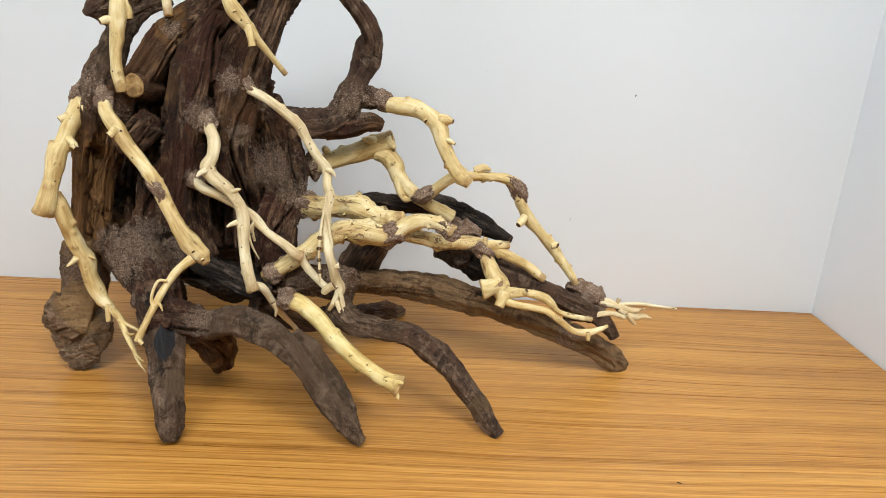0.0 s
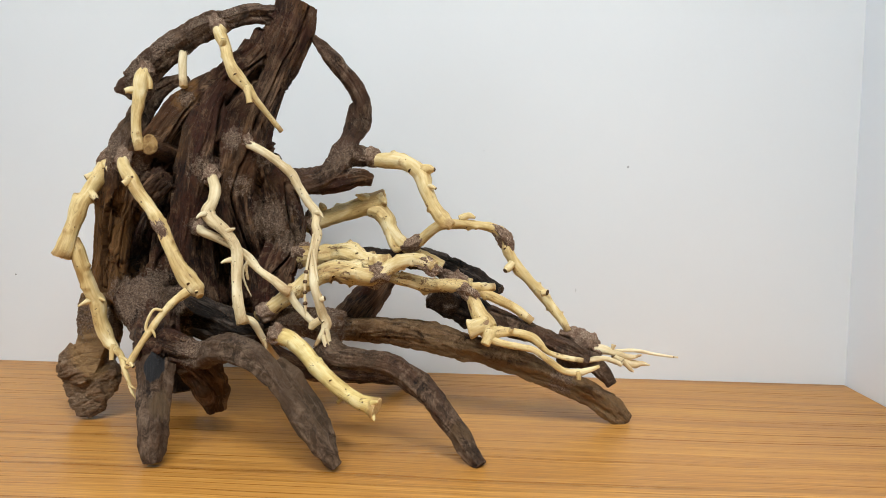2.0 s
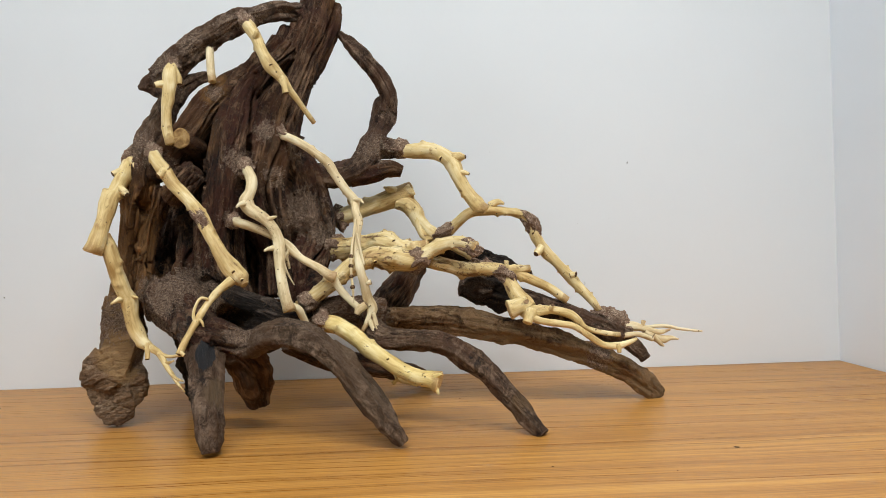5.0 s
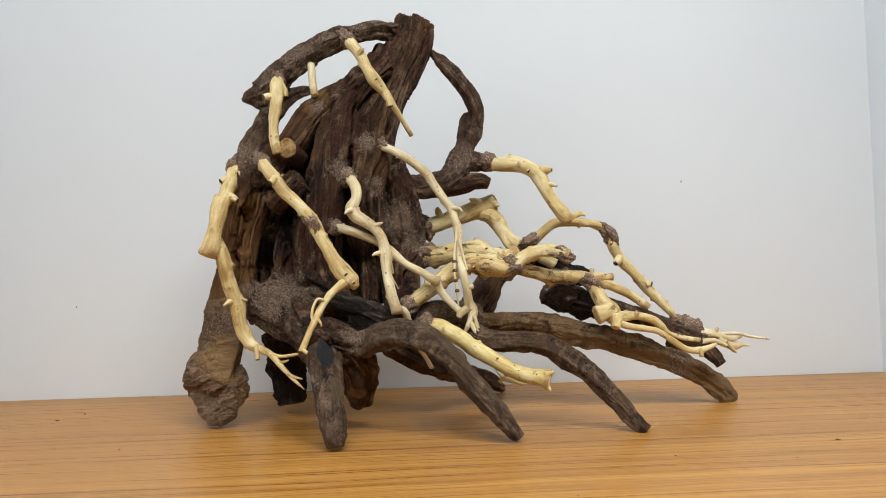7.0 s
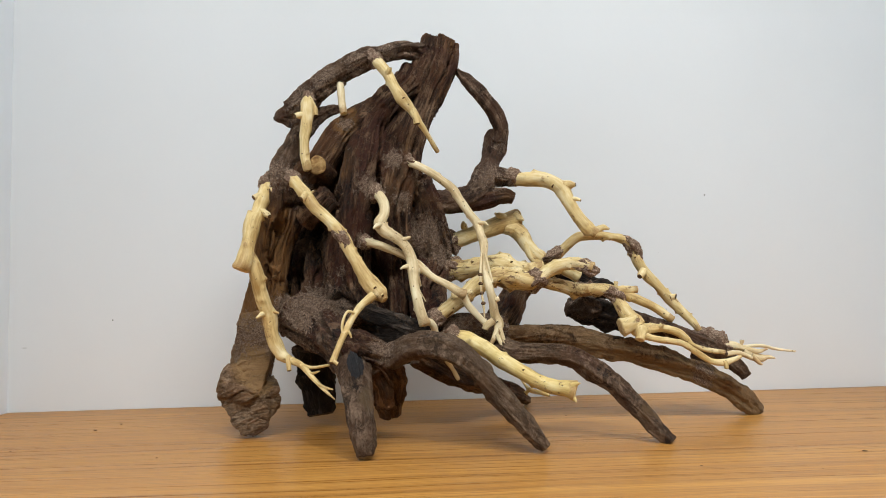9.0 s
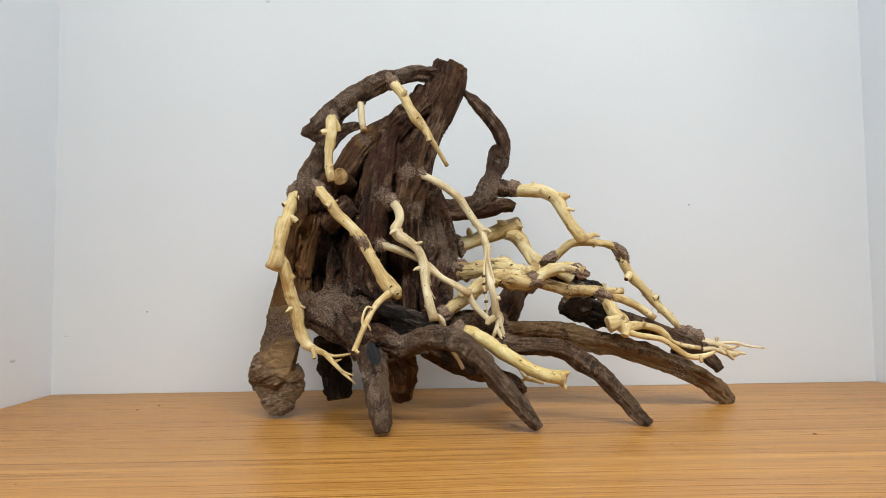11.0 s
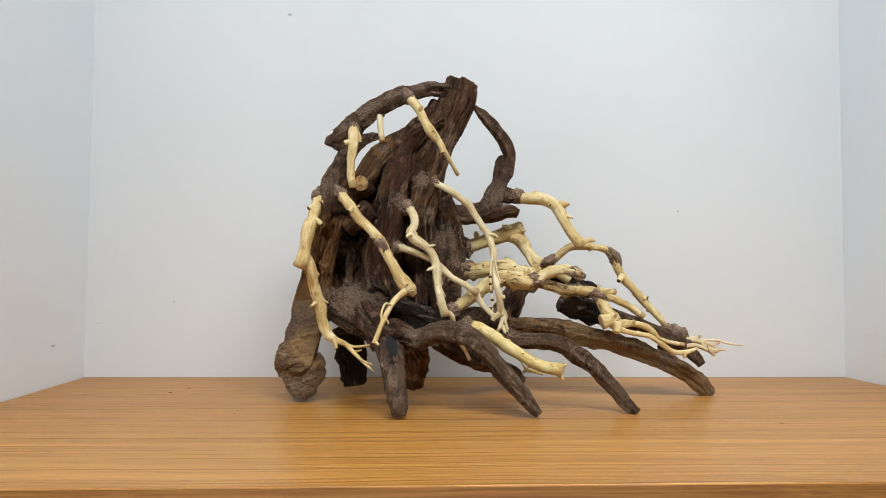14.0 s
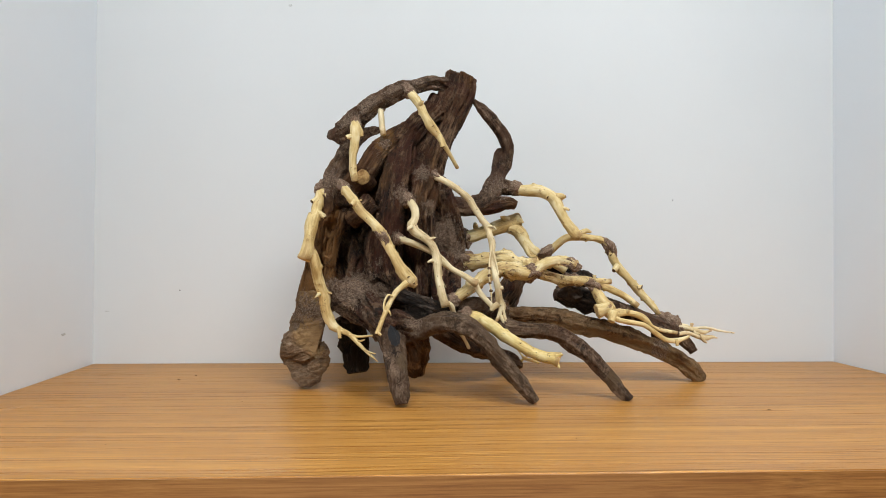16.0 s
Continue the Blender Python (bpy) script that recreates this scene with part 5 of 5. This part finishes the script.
br = peeled('branch', [(0.1367, 0.3973, 0.8858, 0.00534), (0.154, 0.3953, 0.8807, 0.00533), (0.1688, 0.395, 0.8744, 0.00504), (0.1839, 0.3957, 0.8663, 0.00475), (0.1998, 0.3955, 0.8547, 0.00445)])
br = peeled('branch', [(0.1369, 0.3979, 0.887, 0.00593), (0.1419, 0.3918, 0.8751, 0.00677), (0.1478, 0.3865, 0.8627, 0.00847), (0.1545, 0.3825, 0.8528, 0.01046), (0.1604, 0.3775, 0.8459, 0.00952), (0.1691, 0.3752, 0.8469, 0.00518), (0.1824, 0.376, 0.8466, 0.00404), (0.198, 0.3786, 0.8426, 0.00464), (0.2058, 0.3794, 0.8371, 0.00436), (0.2147, 0.3786, 0.8282, 0.00261), (0.2308, 0.3806, 0.823, 0.00262), (0.2484, 0.3826, 0.82, 0.00263)])
twig('bud', [(0.1503, 0.3812, 0.861, 0.00218), (0.1492, 0.3775, 0.8612, 0.00173), (0.1494, 0.3766, 0.8606, 0.00138)], parent=br)
twig('bud', [(0.1583, 0.3742, 0.8507, 0.00215), (0.1572, 0.3705, 0.8509, 0.00172), (0.1574, 0.3696, 0.8504, 0.00137)], parent=br)
twig('twig', [(0.1559, 0.3811, 0.854, 0.00812), (0.1462, 0.3766, 0.8509, 0.00864), (0.1389, 0.3761, 0.8488, 0.01006)], parent=br)
twig('twig', [(0.1601, 0.3727, 0.8473, 0.00574), (0.1566, 0.3678, 0.8408, 0.00484), (0.1546, 0.3658, 0.8364, 0.00482)], parent=br)
twig('twig', [(0.1595, 0.3697, 0.8406, 0.00371), (0.1713, 0.3704, 0.8368, 0.00343), (0.1862, 0.3714, 0.8341, 0.00344), (0.201, 0.3722, 0.8308, 0.00316), (0.2154, 0.3722, 0.8212, 0.00316), (0.2294, 0.3712, 0.8123, 0.00316), (0.2432, 0.3717, 0.8107, 0.00375), (0.2547, 0.3746, 0.813, 0.00261), (0.2635, 0.3777, 0.8159, 0.00175)], parent=br)
twig('twig', [(0.2423, 0.3696, 0.8121, 0.00259), (0.2439, 0.3683, 0.8064, 0.00229), (0.2439, 0.3674, 0.8014, 0.00143)], parent=br)
twig('twig', [(0.1782, 0.3723, 0.848, 0.0023), (0.1796, 0.3693, 0.8515, 0.00229), (0.1803, 0.3677, 0.8538, 0.00171)], parent=br)
br = peeled('branch', [(0.2566, 0.4195, 0.823, 0.00553), (0.2714, 0.4172, 0.824, 0.00522), (0.2837, 0.4167, 0.8212, 0.00368), (0.2999, 0.4178, 0.817, 0.00277), (0.3106, 0.4172, 0.8192, 0.00123)], white=1, tip=1)
twig('twig', [(0.2836, 0.4167, 0.8194, 0.00368), (0.2974, 0.4196, 0.8108, 0.00463), (0.3053, 0.4203, 0.8093, 0.00432), (0.3126, 0.4195, 0.8104, 0.00247), (0.3194, 0.4179, 0.8091, 0.00093)], parent=br, tip=1)
twig('twig', [(0.2923, 0.4155, 0.8138, 0.00245), (0.3005, 0.4161, 0.8049, 0.00215), (0.3032, 0.4152, 0.8031, 0.00123)], parent=br, tip=1)
twig('twig', [(0.2779, 0.4178, 0.8219, 0.00184), (0.3054, 0.4219, 0.8227, 0.00186), (0.3284, 0.4296, 0.8178, 0.00157), (0.3515, 0.4341, 0.8143, 0.00111)], parent=br)
twig('twig', [(0.2554, 0.403, 0.8158, 0.00301), (0.2743, 0.4077, 0.8167, 0.00273), (0.2907, 0.4124, 0.8104, 0.00244)], parent=br)
twig('twig', [(0.2816, 0.4161, 0.8226, 0.00215), (0.2829, 0.4158, 0.8274, 0.00184), (0.2842, 0.4168, 0.8316, 0.00277)], parent=br)
br = peeled('branch', [(-0.0326, 0.3365, 0.8449, 0.00854), (-0.0209, 0.3302, 0.8418, 0.00821), (-0.0059, 0.3198, 0.8336, 0.00783), (0.0078, 0.3077, 0.8242, 0.0077), (0.0241, 0.2963, 0.8136, 0.00732), (0.0405, 0.289, 0.8048, 0.00699), (0.0512, 0.2812, 0.8019, 0.00716), (0.0593, 0.2761, 0.8016, 0.00711), (0.0662, 0.2738, 0.7997, 0.00782)], yellow=1, ragged=1)
twig('twig', [(0.063, 0.2699, 0.8042, 0.00291), (0.0663, 0.2669, 0.8064, 0.00193), (0.0683, 0.2647, 0.807, 0.00072)], parent=br, tip=1)
twig('twig', [(0.062, 0.2712, 0.7953, 0.00316), (0.0644, 0.2689, 0.7927, 0.00194), (0.0651, 0.2677, 0.7909, 0.00073)], parent=br, tip=1)
twig('bud', [(0.0082, 0.3059, 0.8274, 0.00192), (0.0078, 0.3023, 0.8277, 0.00153), (0.0082, 0.3014, 0.8273, 0.00122)], parent=br)
twig('bud', [(0.0415, 0.2862, 0.8066, 0.00218), (0.0409, 0.2825, 0.8071, 0.00173), (0.0412, 0.2816, 0.8067, 0.00138)], parent=br)
twig('bud', [(0.0539, 0.2819, 0.8037, 0.00185), (0.0532, 0.2783, 0.8042, 0.00148), (0.0535, 0.2774, 0.8038, 0.00118)], parent=br)
twig('bud', [(0.0236, 0.2926, 0.8175, 0.00157), (0.0231, 0.289, 0.8179, 0.00125), (0.0235, 0.2882, 0.8174, 0.001)], parent=br)
twig('twig', [(0.0213, 0.313, 0.8124, 0.00103), (0.027, 0.311, 0.8022, 0.00103), (0.0322, 0.3083, 0.7967, 0.00231), (0.0412, 0.304, 0.7945, 0.00204), (0.0484, 0.3013, 0.7921, 0.00127)], parent=br)
twig('twig', [(0.0321, 0.3078, 0.7978, 0.0018), (0.0281, 0.3055, 0.7952, 0.00153), (0.0243, 0.305, 0.7923, 0.00204)], parent=br)
br = peeled('branch', [(-0.1171, 0.4007, 1.1482, 0.00472), (-0.1027, 0.3763, 1.1262, 0.00628), (-0.0946, 0.3676, 1.1126, 0.00565), (-0.0888, 0.3606, 1.0986, 0.00559), (-0.081, 0.3567, 1.0851, 0.00667), (-0.0711, 0.3608, 1.0734, 0.00475), (-0.0624, 0.3651, 1.0609, 0.00309), (-0.0547, 0.3726, 1.0495, 0.00256), (-0.0456, 0.3826, 1.036, 0.00259)], glued=2)
twig('bud', [(-0.0798, 0.3548, 1.0857, 0.00277), (-0.0798, 0.351, 1.0846, 0.00221), (-0.0792, 0.35, 1.0837, 0.00176)], parent=br)
twig('bud', [(-0.0945, 0.3658, 1.1125, 0.00176), (-0.0944, 0.3622, 1.1114, 0.0014), (-0.0938, 0.3613, 1.1106, 0.00112)], parent=br)
twig('twig', [(-0.0711, 0.3586, 1.0746, 0.00362), (-0.0684, 0.355, 1.0658, 0.00305), (-0.0669, 0.354, 1.0588, 0.00304)], parent=br)
twig('twig', [(-0.0955, 0.3634, 1.1146, 0.00337), (-0.0931, 0.3595, 1.1173, 0.00251), (-0.0924, 0.3585, 1.1204, 0.00251)], parent=br)
br = peeled('branch', [(-0.1515, 0.4086, 1.1309, 0.00356), (-0.1465, 0.3924, 1.1091, 0.00436), (-0.1451, 0.388, 1.0932, 0.00404), (-0.1427, 0.3843, 1.0782, 0.0043)], white=1, glued=2)
# glued sand at the joints
sand('sand_joint', [(0.154, 0.4256, 0.946, 0.00464), (0.163, 0.4288, 0.9423, 0.00683), (0.1703, 0.4305, 0.936, 0.00748), (0.1761, 0.4325, 0.924, 0.00749), (0.1781, 0.4316, 0.9163, 0.00561)])
sand('sand_joint', [(0.0371, 0.3696, 0.8941, 0.00962), (0.046, 0.3714, 0.8979, 0.01135), (0.0561, 0.3722, 0.9028, 0.01024), (0.064, 0.3707, 0.9088, 0.00569)])
sand('sand_joint', [(0.0887, 0.3616, 0.9142, 0.00563), (0.0972, 0.3593, 0.9128, 0.0073), (0.1055, 0.3561, 0.9092, 0.00811), (0.1128, 0.3562, 0.9068, 0.00616)])
sand('sand_joint', [(0.1232, 0.3919, 0.8872, 0.00588), (0.1338, 0.3913, 0.8846, 0.00735), (0.142, 0.3916, 0.8786, 0.00765), (0.146, 0.3899, 0.8703, 0.00587)])
sand('sand_joint', [(0.0682, 0.4175, 0.9226, 0.00545), (0.0755, 0.4153, 0.9246, 0.00726), (0.0843, 0.415, 0.9299, 0.00696), (0.0908, 0.4152, 0.9347, 0.00515)])
sand('sand_joint', [(0.0265, 0.4171, 1.0151, 0.0091), (0.0341, 0.419, 1.0147, 0.01004), (0.0426, 0.4187, 1.0121, 0.00974), (0.0495, 0.4156, 1.0109, 0.00758)])
sand('sand_joint', [(-0.152, 0.3322, 0.9567, 0.00422), (-0.1443, 0.3275, 0.9482, 0.00603), (-0.136, 0.3258, 0.9364, 0.00627), (-0.1298, 0.3247, 0.9247, 0.0047)])
sand('sand_joint', [(0.2302, 0.4233, 0.837, 0.00925), (0.246, 0.4236, 0.8329, 0.0155), (0.2598, 0.4203, 0.8242, 0.0145), (0.2699, 0.4147, 0.8185, 0.0085)])
sand('sand_joint', [(0.095, 0.4152, 0.8687, 0.00725), (0.1101, 0.4141, 0.8708, 0.01208), (0.1269, 0.4082, 0.8675, 0.0132)], dark=1)
sand('sand_joint', [(-0.0451, 0.3456, 0.849, 0.00757), (-0.0379, 0.3384, 0.8466, 0.00936), (-0.0318, 0.3328, 0.8446, 0.00876), (-0.0278, 0.3293, 0.8436, 0.00528)])
sand('sand_joint', [(0.1074, 0.4427, 0.8953, 0.01067), (0.1198, 0.4374, 0.8869, 0.01237), (0.1377, 0.4299, 0.8863, 0.0099)])
for ctrl, slim in GLUED:
    collar(ctrl, slim)

sculpture.location = (0.0, 0.35, TOP)
bpy.context.view_layer.update()
for ob in sculpture.children:
    ob.matrix_parent_inverse = sculpture.matrix_world.inverted()

# crumbs of bark on the table
def crumb(x, y, size, long, turn):
    sd = seed_next()
    verts, faces = [], []
    for i in range(5):
        f = i / 4 - 0.5
        w = math.sqrt(max(0.05, 1 - (2 * f) ** 2 * 0.9))
        for k in range(6):
            a = math.pi / 3 * k
            q = 1 + 0.35 * n3(math.cos(a) + sd, math.sin(a), i * 0.8)
            verts.append((f * size * long, size * 0.5 * w * q * math.cos(a), size * 0.35 * (w * q * math.sin(a) + 0.9)))
    for i in range(4):
        for k in range(6):
            k2 = (k + 1) % 6
            faces.append((i * 6 + k, i * 6 + k2, (i + 1) * 6 + k2, (i + 1) * 6 + k))
    faces += [tuple(range(5, -1, -1)), tuple(range(24, 30))]
    ob = mesh_object("wood_crumb", verts, faces, [SPECK])
    ob.matrix_world = pose(x, y, TOP + 0.0002, 0, 0, turn)
    return tagged(ob, "tiny brown bark crumb lying on the table", "crumb", "bark crumbs")


for x, y, size, long, turn in ((-0.301, 0.289, 0.0012, 1.6, 20), (0.292, 0.224, 0.0013, 3.4, -22), (-0.406, 0.476, 0.0016, 2.0, 10), (-0.419, 0.44, 0.0018, 2.4, 5), (-0.453, 0.339, 0.001, 1.8, 40)):
    crumb(x, y, size, long, turn)
rng = random.Random(5)
for _ in range(10):
    crumb(rng.uniform(-0.5, 0.45), rng.uniform(0.1, 0.56), rng.uniform(0.0005, 0.0009), rng.uniform(1.2, 2.6), rng.uniform(0, 180))


# small scuffs and chips on the paint
def scuff(place, wide, high, across, mat):
    sd = seed_next()
    n = 14
    ring = []
    for k in range(n):
        a = 2 * math.pi * k / n
        q = 1 + 0.5 * n3(math.cos(a) * 1.4 + sd, math.sin(a) * 1.4, 2.0)
        d, h = wide * q * math.cos(a), high * q * math.sin(a)
        ring.append((0.0, d, h) if across else (d, 0.0, h))
    nx, ny = ((1, 0) if place[0] < 0 else (-1, 0)) if across else (0, -1)
    verts = [(place[0] + v[0] + nx * e, place[1] + v[1] + ny * e, place[2] + v[2]) for e in (0.0004, 0.001) for v in ring]
    faces = [tuple(range(n)), tuple(range(2 * n - 1, n - 1, -1))] + [(k, (k + 1) % n, n + (k + 1) % n, n + k) for k in range(n)]
    ob = mesh_object("wall_scuff", verts, faces, [mat], soft=False)
    return tagged(ob, "small grey scuff on the white paint", "scuff", "scuffs on the walls")


for x, z, w, h in ((0.326, 1.015, 0.0009, 0.0014), (-0.467, 0.865, 0.001, 0.001), (-0.579, 0.832, 0.004, 0.0008), (-0.298, 1.321, 0.0032, 0.0016), (0.266, 0.86, 0.0008, 0.0024), (0.259, 0.938, 0.0005, 0.0004), (0.3, 0.943, 0.0008, 0.0003), (0.148, 1.033, 0.0012, 0.0005)):
    scuff((x, 0.6, z), w, h, False, DENT if x in (0.326, -0.467) else SCUFF)
scuff((-0.6, 0.5, 0.806), 0.006, 0.0018, True, SCUFF)
